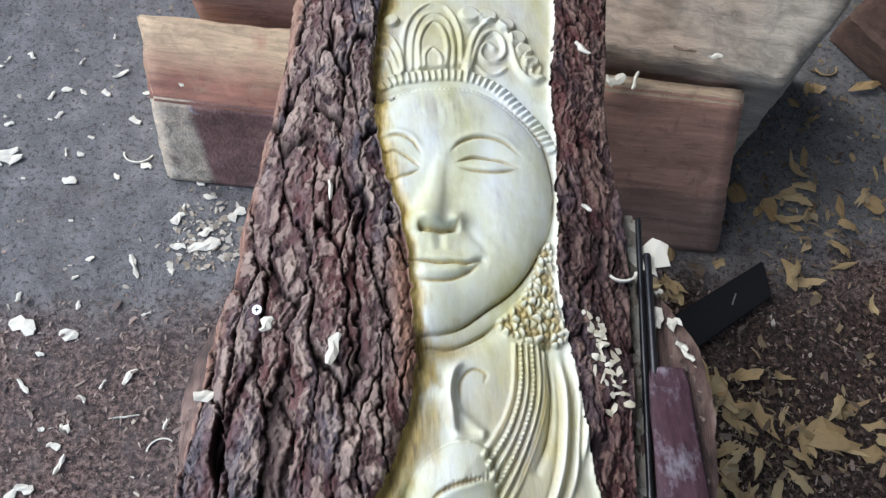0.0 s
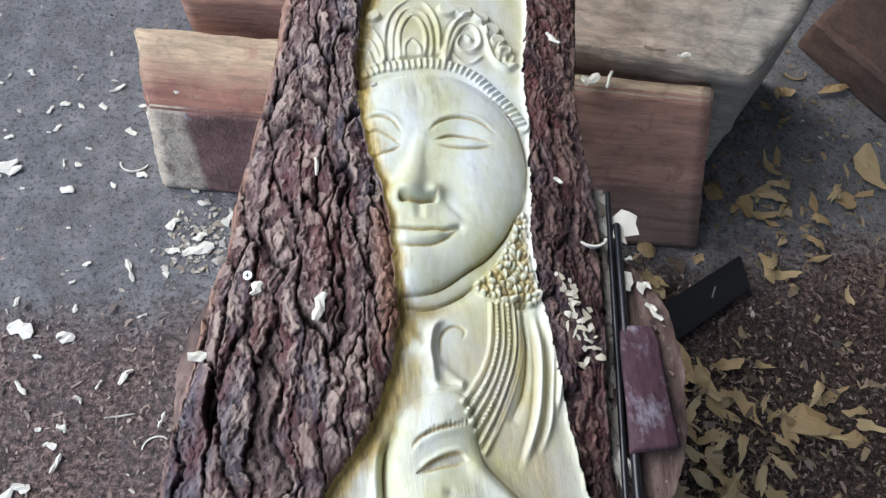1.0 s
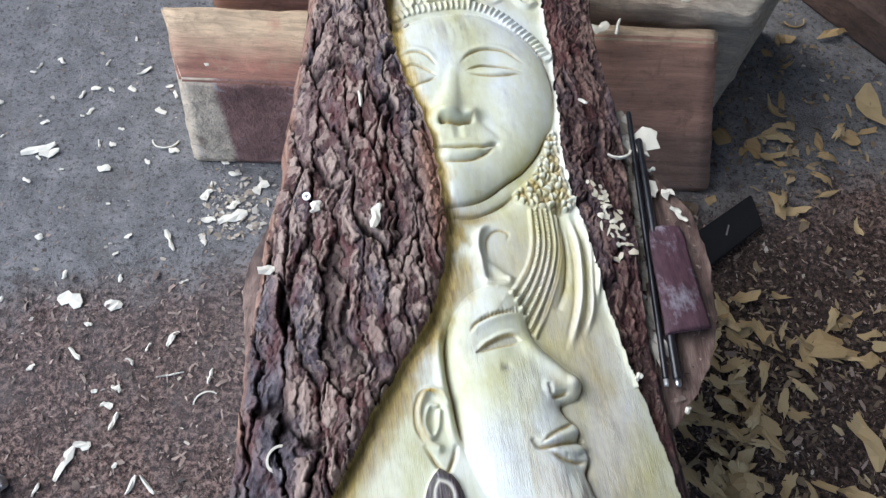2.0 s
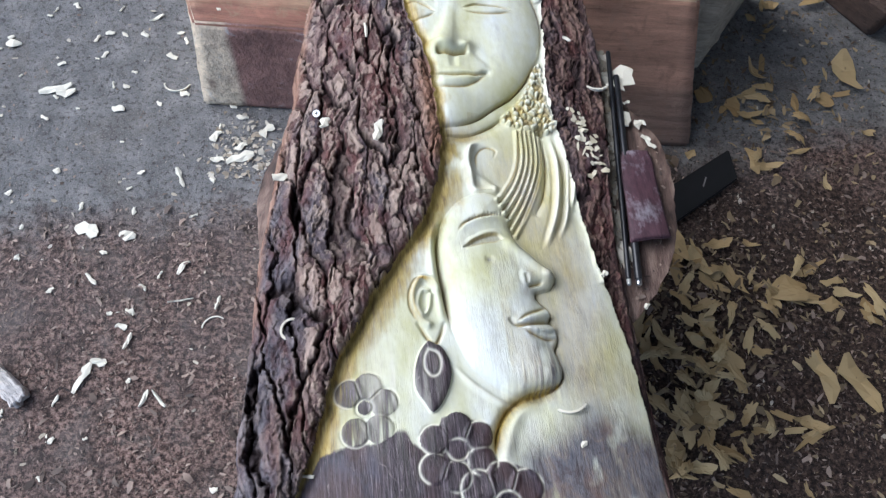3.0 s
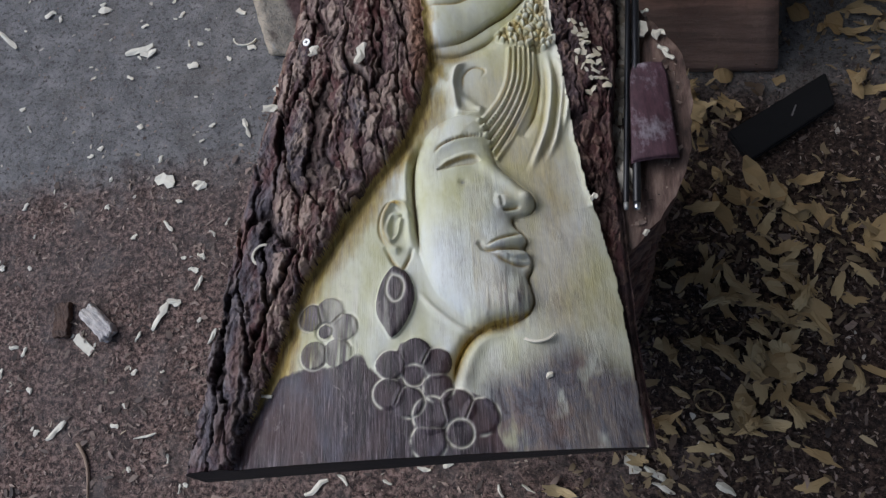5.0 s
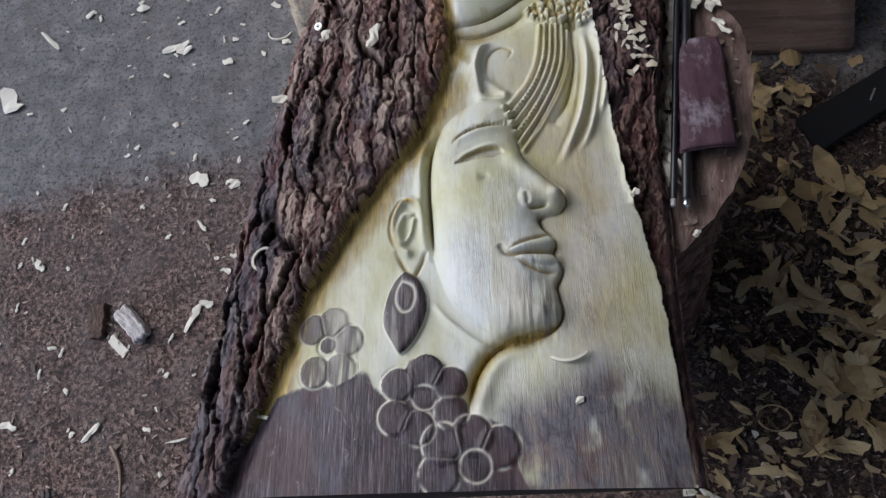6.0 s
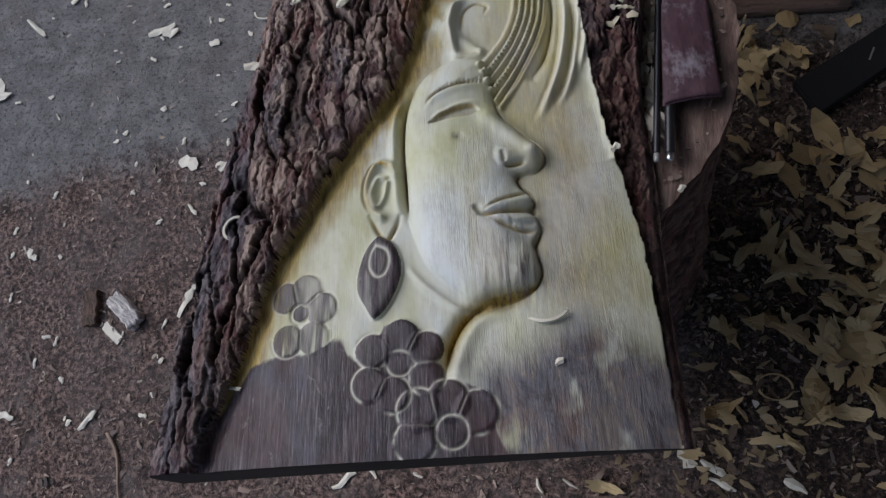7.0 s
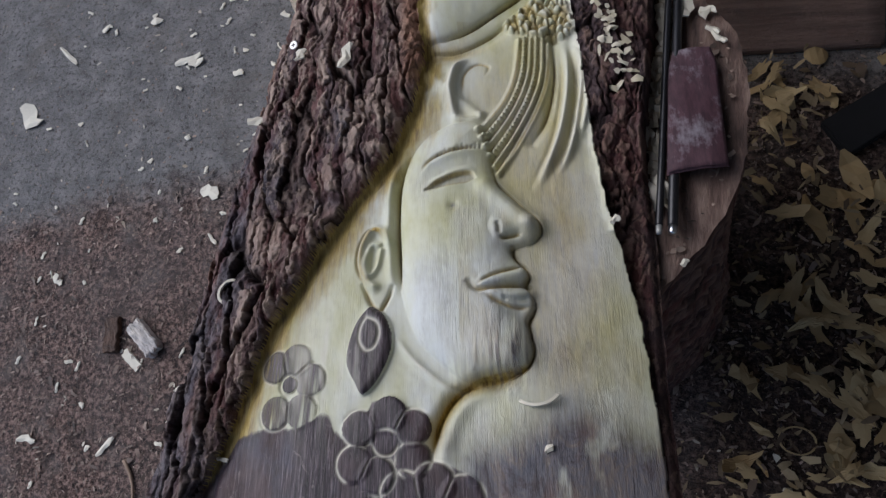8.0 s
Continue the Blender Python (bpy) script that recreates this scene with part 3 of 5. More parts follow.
line([(a + 9, b) for a, b in PHIL_A], 0.0010, 0.0050, True)
line([(a - 10, b) for a, b in PHIL_A], 0.0008, 0.0050, True)
spot((93, 373), 0.008, -0.003)
spot((24, 318), 0.034, 0.0050)
spot((120, 445), 0.050, 0.0040)
spot((52, 345), 0.016, -0.0012, 0.6)

# crown
for arch, h in ((ARCH_1, 0.005), (ARCH_2, 0.0035), (ARCH_3, 0.004), (ARCH_4, 0.003)):
    dome(arch, 0.0016, 0.006)
    line(arch, h, 0.0042)
line(WING, 0.0075, 0.0058)
line(WING_2, 0.0058, 0.0050)
line([(a - 6, b + 6) for a, b in WING[:6]], -0.0028, 0.003)
line(SMALL_SWIRL, 0.0045, 0.0040)
for side in (SIDE_1, SIDE_2, SIDE_3):
    line(side, 0.0050, 0.0048)
line(UNDER, 0.0035, 0.0035)
for k, p in enumerate(PETALS):
    disc(p, 0.019 - 0.0006 * k, 0.0078)
c = curve(BAND)
w = window(c, 0.02)
d, s, n = along(c, UU[w], VV[w])
REL[w] += smooth01((0.011 - d) / 0.004) * (0.004 + 0.0024 * np.cos(s / 0.0098 * 2 * np.pi))
c = curve(DOTS)
w = window(c, 0.02)
d, s, n = along(c, UU[w], VV[w])
REL[w] += np.exp(-(d / 0.0028) ** 2) * 0.0022 * np.cos(s / 0.0068 * 2 * np.pi)
REL[w] -= np.exp(-((d - 0.007) / 0.002) ** 2) * 0.0012

# hair, veil bands and the horn-shaped ornament of the neck
c = curve(HAIR_BOX + [HAIR_BOX[0]], 6)
w = window(c, 0.01)
s = inside(c, UU[w], VV[w])
b, own = cells(UU[w] / 0.0085 + 0.6 * fbm(UU[w] / 0.01, VV[w] / 0.01, 5), VV[w] / 0.011, 3)
REL[w] += smooth01(s / 0.006 + 0.5) * (0.003 + 0.006 * smooth01(b / 0.5) + 0.007 * (own - 0.5))
# ochre painted between the locks for the shade in their gaps
OCHRE[w] = np.maximum(OCHRE[w], smooth01(s / 0.012 + 0.5) * 0.75 * (1 - smooth01(b / 0.35) * (own > 0.25)))
PALE[w] = np.maximum(PALE[w], smooth01(s / 0.006) * smooth01(b / 0.5 - 0.25) * (own > 0.45) * 0.6)
left, right = curve(STR_L, 10), curve(STR_R, 10)
k = np.linspace(0, 1, 30)
resample = lambda q: np.stack([np.interp(k, np.linspace(0, 1, len(q)), q[:, i]) for i in (0, 1)], 1)
left, right = resample(left), resample(right)
for r in range(6):
    c = left + (right - left) * r / 5
    w = window(c, 0.01)
    d, s, n = along(c, UU[w], VV[w])
    bead = 1 + (0.45 * np.cos(s / 0.006 * 2 * np.pi) if r in (1, 3) else 0)
    REL[w] += 0.0062 * bead * np.exp(-(d / 0.0030) ** 2)
for p, h, w in ((HB_1, 0.0100, 0.0046), (HB_2, 0.0085, 0.0040), (HB_3, 0.0080, 0.0034)):
    line(p, h, w, True)
    line(p, 0.8, w * 0.8, True, target=PALE)
    line([(a - 7, b) for a, b in p], -0.003, 0.003, True)
    # ochre puts the groove's shade into the colour
    line([(a - 7, b) for a, b in p], 0.5, 0.003, True, target=OCHRE)
line(GROOVE_H, -0.004, 0.006)
spot((166, 262), 0.008, -0.012, 0.6)
spot((82, 222), 0.034, 0.003, 1.2)
line(HORN[:5], 0.0125, 0.0056, True)
line(HORN[:5], 0.6, 0.005, True, target=PALE)
line(HORN[4:] + [(76, 162)], 0.006, 0.005)
line([(48, 188), (60, 178), (70, 166)], 0.004, 0.006)
line(CURVE_N[:5], -0.0012, 0.0024, True)
line(STRAP, 0.004, 0.008)
line([(a, b - 5) for a, b in NECKLINE_A], -0.006, 0.010)

# lower head
dome(FACE_B, 0.020, 0.050, 0.5)
line(HAIRLINE_B, -0.0110, 0.0052, True)
line([(a - 9, b) for a, b in HAIRLINE_B], 0.0050, 0.0060, True)
line(NOSE_C, 0.0085, 0.0120)
spot(NOSEPT_C[0], 0.010, 0.005)
spot((96, 3), 0.012, 0.0040)
line(ALA_C, -0.0012, 0.0036, True)
line(NOSTRIL_C, -0.0040, 0.0034, True)
line([(93, 8), (94, 4), (94, 0)], -0.0045, 0.0022)
spot((44, 72), 0.032, -0.0055, 0.55, 16)
spot((42, 63), 0.026, 0.0050, 0.4, 14)
line(EYE_C_LID, 0.0022, 0.0024, True)
line(EYE_C_LOW, -0.0014, 0.0022, True)
line(BROW_C, -0.0020, 0.0026, True)
line([(a, b - 6) for a, b in BROW_C], 0.0026, 0.0055, True)
line(MOUTH_C1, -0.0042, 0.0030)
line(LIPTOP_C, -0.0020, 0.0026, True)
line([(76, -58), (96, -54), (116, -49)], 0.0040, 0.0058)
line([(84, -71), (104, -73), (121, -70)], 0.0045, 0.0062)
line(LIPLOW_C, -0.0036, 0.0042, True)
line([(98, -76), (110, -78), (118, -77)], -0.003, 0.0026)
spot((108, -93), 0.014, -0.0045, 0.7)
spot((98, -130), 0.028, 0.0050, 0.8)
spot((45, 10), 0.052, 0.0035)
spot((44, 35), 0.006, -0.003)
spot((44, 35), 0.005, 0.8, target=GREY)
line(EAR, 0.0075, 0.0050)
line(EAR_2, 0.0055, 0.0032)
spot((-54, -16), 0.008, -0.003, 1.8)
line(LOBE, -0.0030, 0.0026)
w, s = dome(EARRING, 0.0085, 0.010)
DARK[w] = np.maximum(DARK[w], smooth01(s / 0.003 + 0.2) * 0.95)
line(DROP + [DROP[0]], -0.0022, 0.0020)
line(DROP + [DROP[0]], 0.85, 0.0021, target=PALE)
line(JAWLINE, 0.0042, 0.0040, True)
line(JAWLINE, 0.6, 0.0030, True, target=PALE)
line([(a, b - 3) for a, b in NECK_B], -0.0110, 0.0085, True)
line([(a + 13, b - 2) for a, b in NECK_B[2:]], 0.006, 0.010, True)
# the chin's shadow band along the neck, painted in ochre
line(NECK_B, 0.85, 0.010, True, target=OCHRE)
spot((120, -205), 0.060, 0.006)

# flowers left standing in the dark skin of the wood, their outlines cut pale
fill(DARK_1[1:-1] + [(64, -400), (-300, -400)], 0.020, DARK, 0.95)
for centre, petals, size, ring in ((FLOWER_A, FL_A_P, 0.019, 0.0135), (FLOWER_B, FL_B_P, 0.022, 0.0165), (FLOWER_C, FL_C_P, 0.019, 0.0110)):
    strength = 0.55 if centre == FLOWER_C else 1.0
    tint = 0.95 if strength == 1.0 else 0.65
    for p in petals:
        disc(p, size + 0.003, 0.0030 * strength)
        w = around(p, 0.04)
        far = np.hypot(UU[w] - p[0] / 1000, VV[w] - p[1] / 1000)
        others = np.min([np.hypot(UU[w] - q[0] / 1000, VV[w] - q[1] / 1000) for q in petals if q != p], 0)
        away = np.hypot(UU[w] - centre[0] / 1000, VV[w] - centre[1] / 1000)
        worn = smooth01(fbm(UU[w] / 0.020, VV[w] / 0.020, p[0] % 40) * 4.4 - 1.75)
        own = smooth01((others - far) / 0.0025 + 0.5) * smooth01((away - ring) / 0.003)
        rim = np.exp(-((far - size) / 0.0015) ** 2) * own * worn
        part_line = np.exp(-((others - far) / 0.0022) ** 2) * smooth01((size - far) / 0.004) * smooth01((away - ring) / 0.003)
        REL[w] -= 0.0022 * rim + 0.0016 * part_line
        PALE[w] = np.maximum(PALE[w], rim * tint)
        PALE[w] = np.maximum(PALE[w], part_line * 0.35 * worn)
        DARK[w] = np.maximum(DARK[w], smooth01((size + 0.001 - far) / 0.002) * tint)
    w = around(centre, 0.04)
    away = np.hypot(UU[w] - centre[0] / 1000, VV[w] - centre[1] / 1000)
    rim = np.exp(-((away - ring) / 0.0015) ** 2) * smooth01(fbm(UU[w] / 0.014, VV[w] / 0.014, 39) * 4 - 1.0)
    REL[w] -= 0.0025 * rim
    PALE[w] = np.maximum(PALE[w], rim * tint * 0.9)
    DARK[w] = np.maximum(DARK[w], smooth01((ring - 0.001 - away) / 0.002) * 0.85)

# crisp knife cuts, the shading inside them painted in as an ochre tint
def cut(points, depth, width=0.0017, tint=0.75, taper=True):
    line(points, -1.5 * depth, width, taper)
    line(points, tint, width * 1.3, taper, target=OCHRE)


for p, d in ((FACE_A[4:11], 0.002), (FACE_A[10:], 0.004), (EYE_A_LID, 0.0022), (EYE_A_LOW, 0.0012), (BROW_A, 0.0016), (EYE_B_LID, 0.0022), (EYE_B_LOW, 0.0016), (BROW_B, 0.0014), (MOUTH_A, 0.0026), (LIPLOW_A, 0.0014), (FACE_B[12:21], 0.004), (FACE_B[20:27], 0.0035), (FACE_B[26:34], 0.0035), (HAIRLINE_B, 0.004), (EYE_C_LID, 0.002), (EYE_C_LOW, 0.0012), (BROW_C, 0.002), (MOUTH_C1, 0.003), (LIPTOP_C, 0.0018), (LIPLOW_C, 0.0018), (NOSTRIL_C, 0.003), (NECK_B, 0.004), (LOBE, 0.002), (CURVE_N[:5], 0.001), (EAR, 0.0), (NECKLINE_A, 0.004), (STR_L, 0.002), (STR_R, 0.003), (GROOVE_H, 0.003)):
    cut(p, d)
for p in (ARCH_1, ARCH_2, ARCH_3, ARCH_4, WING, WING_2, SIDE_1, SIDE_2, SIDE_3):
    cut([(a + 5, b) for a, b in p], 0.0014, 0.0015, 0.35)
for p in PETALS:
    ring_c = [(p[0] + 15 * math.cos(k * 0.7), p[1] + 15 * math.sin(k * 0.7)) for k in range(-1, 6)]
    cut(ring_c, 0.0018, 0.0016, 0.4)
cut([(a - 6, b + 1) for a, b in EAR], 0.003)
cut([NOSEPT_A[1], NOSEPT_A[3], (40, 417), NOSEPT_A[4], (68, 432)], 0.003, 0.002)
for k in range(5):
    c = left + (right - left) * (k + 0.5) / 5
    w = window(c, 0.01)
    d, _, _ = along(c, UU[w], VV[w])
    REL[w] -= 0.002 * np.exp(-(d / 0.0014) ** 2)
    # shade between the strands, painted as ochre
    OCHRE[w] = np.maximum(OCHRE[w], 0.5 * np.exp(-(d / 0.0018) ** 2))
# eye hollow, its grey-brown shading painted into the grey mask
eye = EYE_C_LID + EYE_C_LOW[::-1]
w, s = dome(eye, -0.0050, 0.003)
GREY[w] = np.maximum(GREY[w], 0.55 * smooth01(s / 0.003 + 0.2))
line([(a + 1, b + 4) for a, b in EYE_C_LID], 0.0024, 0.0030, True)
for k in range(11):
    x, y = 24 + 5.0 * k, 101.5 + 1.0 * k - 0.05 * (k - 5) ** 2
    cut([(x, y), (x + 1.5, y + 4 + 3 * math.sin(k * 2.3) ** 2)], 0.0014, 0.0014, 0.0, False)
    line([(x, y), (x + 1.5, y + 5)], 0.7, 0.0016, target=GREY)
for p, r, a in (((98, -132), 0.032, 0.9), ((66, -143), 0.026, 0.7), ((40, -140), 0.018, 0.5), ((116, -130), 0.014, 0.5), ((104, -80), 0.010, 0.6), ((78, 40), 0.022, 0.45), ((90, -75), 0.020, 0.5), ((48, 25), 0.020, 0.35), ((128, 6), 0.012, 0.5), ((55, 185), 0.02, 0.3)):
    x, y = UU - p[0] / 1000, VV - p[1] / 1000
    GREY[...] = np.maximum(GREY, a * np.exp(-(x * x + 0.6 * y * y) / r ** 2) * smooth01((fbm(UU / 0.004, VV / 0.05, 60) - 0.3) * 3))
x, y = UU + 0.105, VV + 0.13
PALE[...] = np.maximum(PALE, 0.75 * np.exp(-(x * x + 0.5 * y * y) / 0.04 ** 2) * smooth01((fbm(UU / 0.008, VV / 0.09, 62) - 0.3) * 3))

# the outline of the slab, its bark edges and stains
wob = (fbm(VV / 0.05, UU / 0.05, 50) - 0.5) * 0.010 + (fbm(VV / 0.011, UU / 0.011, 54, 3) - 0.5) * 0.006
edge_l, edge_r = track(VV, EDGE_L) + wob, track(VV, EDGE_R) + 0.8 * wob
wob2 = (fbm(VV / 0.07, UU * 0 + 3.3, 57) - 0.5) * 0.022 + (fbm(VV / 0.014, UU * 0 + 7.7, 58, 3) - 0.5) * 0.008
out_l, out_r = track(VV, OUT_L) + wob2, track(VV, OUT_R) + (fbm(VV / 0.09, UU * 0 + 1.3, 47) - 0.5) * 0.010
edge_r = np.minimum(edge_r, out_r - 0.012)
from_l, from_r = UU - edge_l, edge_r - UU
base = round_of(UU, VV)

streaky = fbm(UU / 0.006, VV / 0.10, 20, 4)
DARK *= smooth01((DARK - 1) * 3 + 1 + (streaky - 0.5) * 2.2 + 1.2)
fill(GREY_1[1:-1] + [(300, -190), (300, -400), (64, -400)], 0.085, GREY, 0.98)
GREY *= np.where(VV < -0.15, smooth01(0.82 + (fbm(UU / 0.024, VV / 0.05, 24, 4) - 0.40) * 2.6), 1)
worn_patch = np.exp(-(((UU - 0.06) / 0.05) ** 2 + ((VV - 0.615) / 0.045) ** 2))
GREY = np.maximum(GREY * 1.0, worn_patch * smooth01((fbm(UU / 0.008, VV / 0.05, 28) - 0.36) * 4) * 0.6)
# left edge band: yellow-brown raw wood plus the bark's shading, both in ochre
reach_l = (0.016 + 0.066 * fbm(VV / 0.03, UU / 0.02, 26) + 0.03 * (fbm(UU / 0.004, VV / 0.03, 23) - 0.5)) * (0.45 + 0.55 * smooth01((0.35 - VV) / 0.15) + 0.2 * (VV > 0.5))
OCHRE = np.maximum(OCHRE, smooth01((reach_l - from_l) / (0.75 * reach_l)) * 0.95)
OCHRE = np.maximum(OCHRE, smooth01((fbm(UU / 0.05, VV / 0.07, 27) - 0.48) * 5) * 0.28 * (VV < 0.3) * (UU > 0.05))
oil = 0.55 + 0.9 * (fbm(UU / 0.03, VV / 0.06, 29) - 0.5)
OCHRE = np.maximum(OCHRE, oil * 1.05 * np.exp(-((UU - 0.165 + 0.1 * (VV - 0.03)) / 0.042) ** 2 - ((VV - 0.03) / 0.11) ** 2) * (REL < -0.004))
beside = smooth01((-0.005 - REL) / 0.004) * smooth01((UU - 0.06) / 0.05) * smooth01((0.25 - VV) / 0.05) * smooth01((VV + 0.19) / 0.08)
OCHRE = np.maximum(OCHRE, beside * (0.36 + 0.5 * (fbm(UU / 0.04, VV / 0.09, 36) - 0.5)) * (0.35 + 0.65 * smooth01(from_r / 0.07)))
GREY = np.maximum(GREY, beside * 0.55 * smooth01((fbm(UU / 0.03, VV / 0.09, 37) - 0.48) * 6) * smooth01((0.02 - VV) / 0.10))
OCHRE = np.maximum(OCHRE, oil * 0.75 * np.exp(-((UU - 0.10) / 0.05) ** 2 - ((VV - 0.20) / 0.07) ** 2))
OCHRE = np.maximum(OCHRE, oil * 0.45 * smooth01((VV - 0.665) / 0.03))
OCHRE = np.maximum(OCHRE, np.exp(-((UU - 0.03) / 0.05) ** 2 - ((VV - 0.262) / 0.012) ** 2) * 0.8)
OCHRE = np.maximum(OCHRE, np.exp(-((UU - 0.155) / 0.035) ** 2 - ((VV + 0.135) / 0.05) ** 2) * 0.55)
PALE = np.maximum(PALE, np.exp(-(np.clip(from_r, 0, 1) / 0.006) ** 2) * smooth01((VV - 0.05) / 0.1) * 0.8)

flat = 0.0016 * (fbm(UU / 0.02, VV / 0.03, 11) - 0.5) + 0.0003 * (fbm(UU / 0.004, VV / 0.02, 12, 3) - 0.5)
panel = base + REL + flat + 0.003 * np.exp(-np.clip(from_l, 0, 1) / 0.004) - 0.004 * np.exp(-((from_l - 0.009) / 0.007) ** 2) + 0.006 * np.exp(-np.clip(from_r, 0, 1) / 0.005) * (VV > 0.0)
bh, crack, tone, flake = bark_relief(UU, VV, 2, (0.030, 0.19), 0.016)
# weathered, blackened scales along the outer side of the lower half
outer = smooth01((track(VV, OUT_L) + 0.115 - UU) / 0.05 + 1.6 * (fbm(UU / 0.03, VV / 0.05, 45) - 0.5)) * smooth01((0.30 - VV) / 0.15)
tone = np.maximum(tone, 0.95 * outer)
flake = flake * (1 - 0.7 * outer)
rh, rcrack, rtone, rflake = bark_relief(UU, VV, 34, (0.022, 0.16), 0.008)
side_l = from_l < 0
for gash, size, deep in (GASHES):
    c = curve(gash)
    w = window(c, 0.03)
    d, t, n = along(c, UU[w], VV[w])
    k = smooth01((size * np.sin(np.pi * np.clip(t / n, 0.02, 0.98)) - d) / (0.5 * size) + 0.5 + 1.2 * (fbm(UU[w] / 0.006, VV[w] / 0.012, 31) - 0.5))
    bh[w] -= deep * k
    # the hole's dark inside is painted too
    crack[w] = np.maximum(crack[w], k)
    flake[w] *= 1 - k
bark_h = np.where(side_l, base + 0.010 + bh, base - 0.006 - 0.022 * smooth01((0.14 - VV) / 0.12) + rh)
bark_h = np.where(side_l, bark_h - 0.012 * np.exp(np.clip(from_l, -1, 0) / 0.006), bark_h)
on_panel = (from_l >= 0) & (from_r >= 0)
H = np.where(on_panel, panel, bark_h)
low = underside(UU)
gap_l, gap_r = UU - out_l, out_r - UU
rim = smooth01(np.minimum(gap_l / 0.020, gap_r / 0.010))
H = low + (np.maximum(H, low + 0.012) - low) * np.sqrt(rim)
body = (UU > out_l - STEP) & (UU < out_r + STEP)
cell_body = body[:-1, :-1]
cell_panel = on_panel[:-1, :-1] & cell_body
cell_left = ~on_panel[:-1, :-1] & cell_body & (from_l[:-1, :-1] < 0)
cell_right = ~on_panel[:-1, :-1] & cell_body & (from_l[:-1, :-1] >= 0)

carved_slab = thing("carved_slab", "pale carved wooden relief slab edged with rough bark, lying on a stump", "wood carving", SLAB)
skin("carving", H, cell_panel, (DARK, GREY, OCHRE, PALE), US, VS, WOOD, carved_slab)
inner = np.exp(-((np.clip(-from_l, 0, 1) - 0.008) / 0.015) ** 2) * smooth01((VV - 0.20) / 0.03) * smooth01((0.44 - VV) / 0.05)
inner = np.maximum(inner, 0.75 * smooth01((0.030 - gap_l) / 0.018 + 0.8 * (fbm(UU / 0.02, VV / 0.05, 46) - 0.5)) * smooth01((VV + 0.05) / 0.08))
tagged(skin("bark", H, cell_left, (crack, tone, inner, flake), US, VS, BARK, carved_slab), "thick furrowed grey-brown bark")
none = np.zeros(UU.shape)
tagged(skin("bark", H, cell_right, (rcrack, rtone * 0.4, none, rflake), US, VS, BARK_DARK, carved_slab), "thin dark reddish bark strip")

# underside and the two sawn ends
rows = np.linspace(VS[0], VS[-1], 60)
verts, faces = [], []
for v in rows:
    for s in np.linspace(0, 1, 9):
        a, b = float(track(v, OUT_L)), float(track(v, OUT_R))
        u = a + (b - a) * s
        verts.append((u, v, underside(u) - 0.001))
for i in range(59):
    for j in range(8):
        k = i * 9 + j
        faces.append((k, k + 9, k + 10, k + 1))
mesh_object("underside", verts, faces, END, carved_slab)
for i in (0, len(VS) - 1):
    js = np.argwhere(body[i]).ravel()[::2]
    verts, faces = [], []
    for j in js:
        verts += [(US[j], VS[i], underside(US[j]) - 0.001), (US[j], VS[i] - (0.0 if i else 0.0005), H[i, j])]
    for k in range(len(js) - 1):
        faces.append((2 * k, 2 * k + 2, 2 * k + 3, 2 * k + 1))
    mesh_object("sawn_end", verts, faces, END, carved_slab)

# ---- the stump under it ----
stump = thing("stump", "upright tree stump, dark bark sides, sawn tan top", "stump")
SEG, LEV = 220, 120
centre, reach = Vector((0.03, 0.21)), 0.335
verts, faces, attr = [], [], []
ang = np.linspace(0, 2 * np.pi, SEG, endpoint=False)
top_z = []
wave = 0.004 - 0.014 * np.cos(ang - 2.62) + 0.004 * np.sin(5 * ang + 2.0) + 0.003 * np.sin(9 * ang)
au, zz = np.meshgrid(ang * reach, np.linspace(0, 1, LEV))
sh, scrack, stone_, sflake = bark_relief(au, zz * 0.8, 44, (0.03, 0.16), 0.007)
for i in range(LEV):
    s = i / (LEV - 1)
    for j in range(SEG):
        r = reach + wave[j] + 0.05 * (1 - s) ** 2 + sh[i, j] * (1 - 0.65 * s ** 30) + 0.004
        u, v = centre.x + r * math.cos(ang[j]), centre.y + r * math.sin(ang[j])
        top = SLAB @ Vector((u, v, underside(u) - 0.006))
        verts.append((top.x, top.y, (top.z - 0.012) * s))
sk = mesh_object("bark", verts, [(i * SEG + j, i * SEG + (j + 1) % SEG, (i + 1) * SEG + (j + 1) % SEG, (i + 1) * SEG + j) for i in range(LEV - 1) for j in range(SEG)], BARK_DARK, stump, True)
at = sk.data.attributes.new("stain", "FLOAT_COLOR", "POINT")
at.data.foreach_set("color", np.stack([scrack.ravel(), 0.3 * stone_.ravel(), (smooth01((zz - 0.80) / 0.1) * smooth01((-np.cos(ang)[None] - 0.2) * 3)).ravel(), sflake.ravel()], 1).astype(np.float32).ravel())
verts, faces = [], []
RING = 40
for i in range(RING + 1):
    s = i / RING
    for j in range(SEG):
        r = (reach + wave[j] + (0.35 * sh[-1, j] + 0.006) * (s > 0.96)) * s
        u, v = centre.x + r * math.cos(ang[j]), centre.y + r * math.sin(ang[j])
        bumpy = 0.006 * (float(fbm(np.array(u / 0.04), np.array(v / 0.06), 18)) - 0.5) * min(1, 6 * (1 - s)) - 0.010 * max(0, s - 0.88) / 0.12
        verts.append(SLAB @ Vector((u, v, underside(u) - 0.006 + bumpy)))
mesh_object("sawn_top", verts, [(i * SEG + j, i * SEG + (j + 1) % SEG, (i + 1) * SEG + (j + 1) % SEG, (i + 1) * SEG + j) for i in range(RING) for j in range(SEG)], CUT, stump, True)

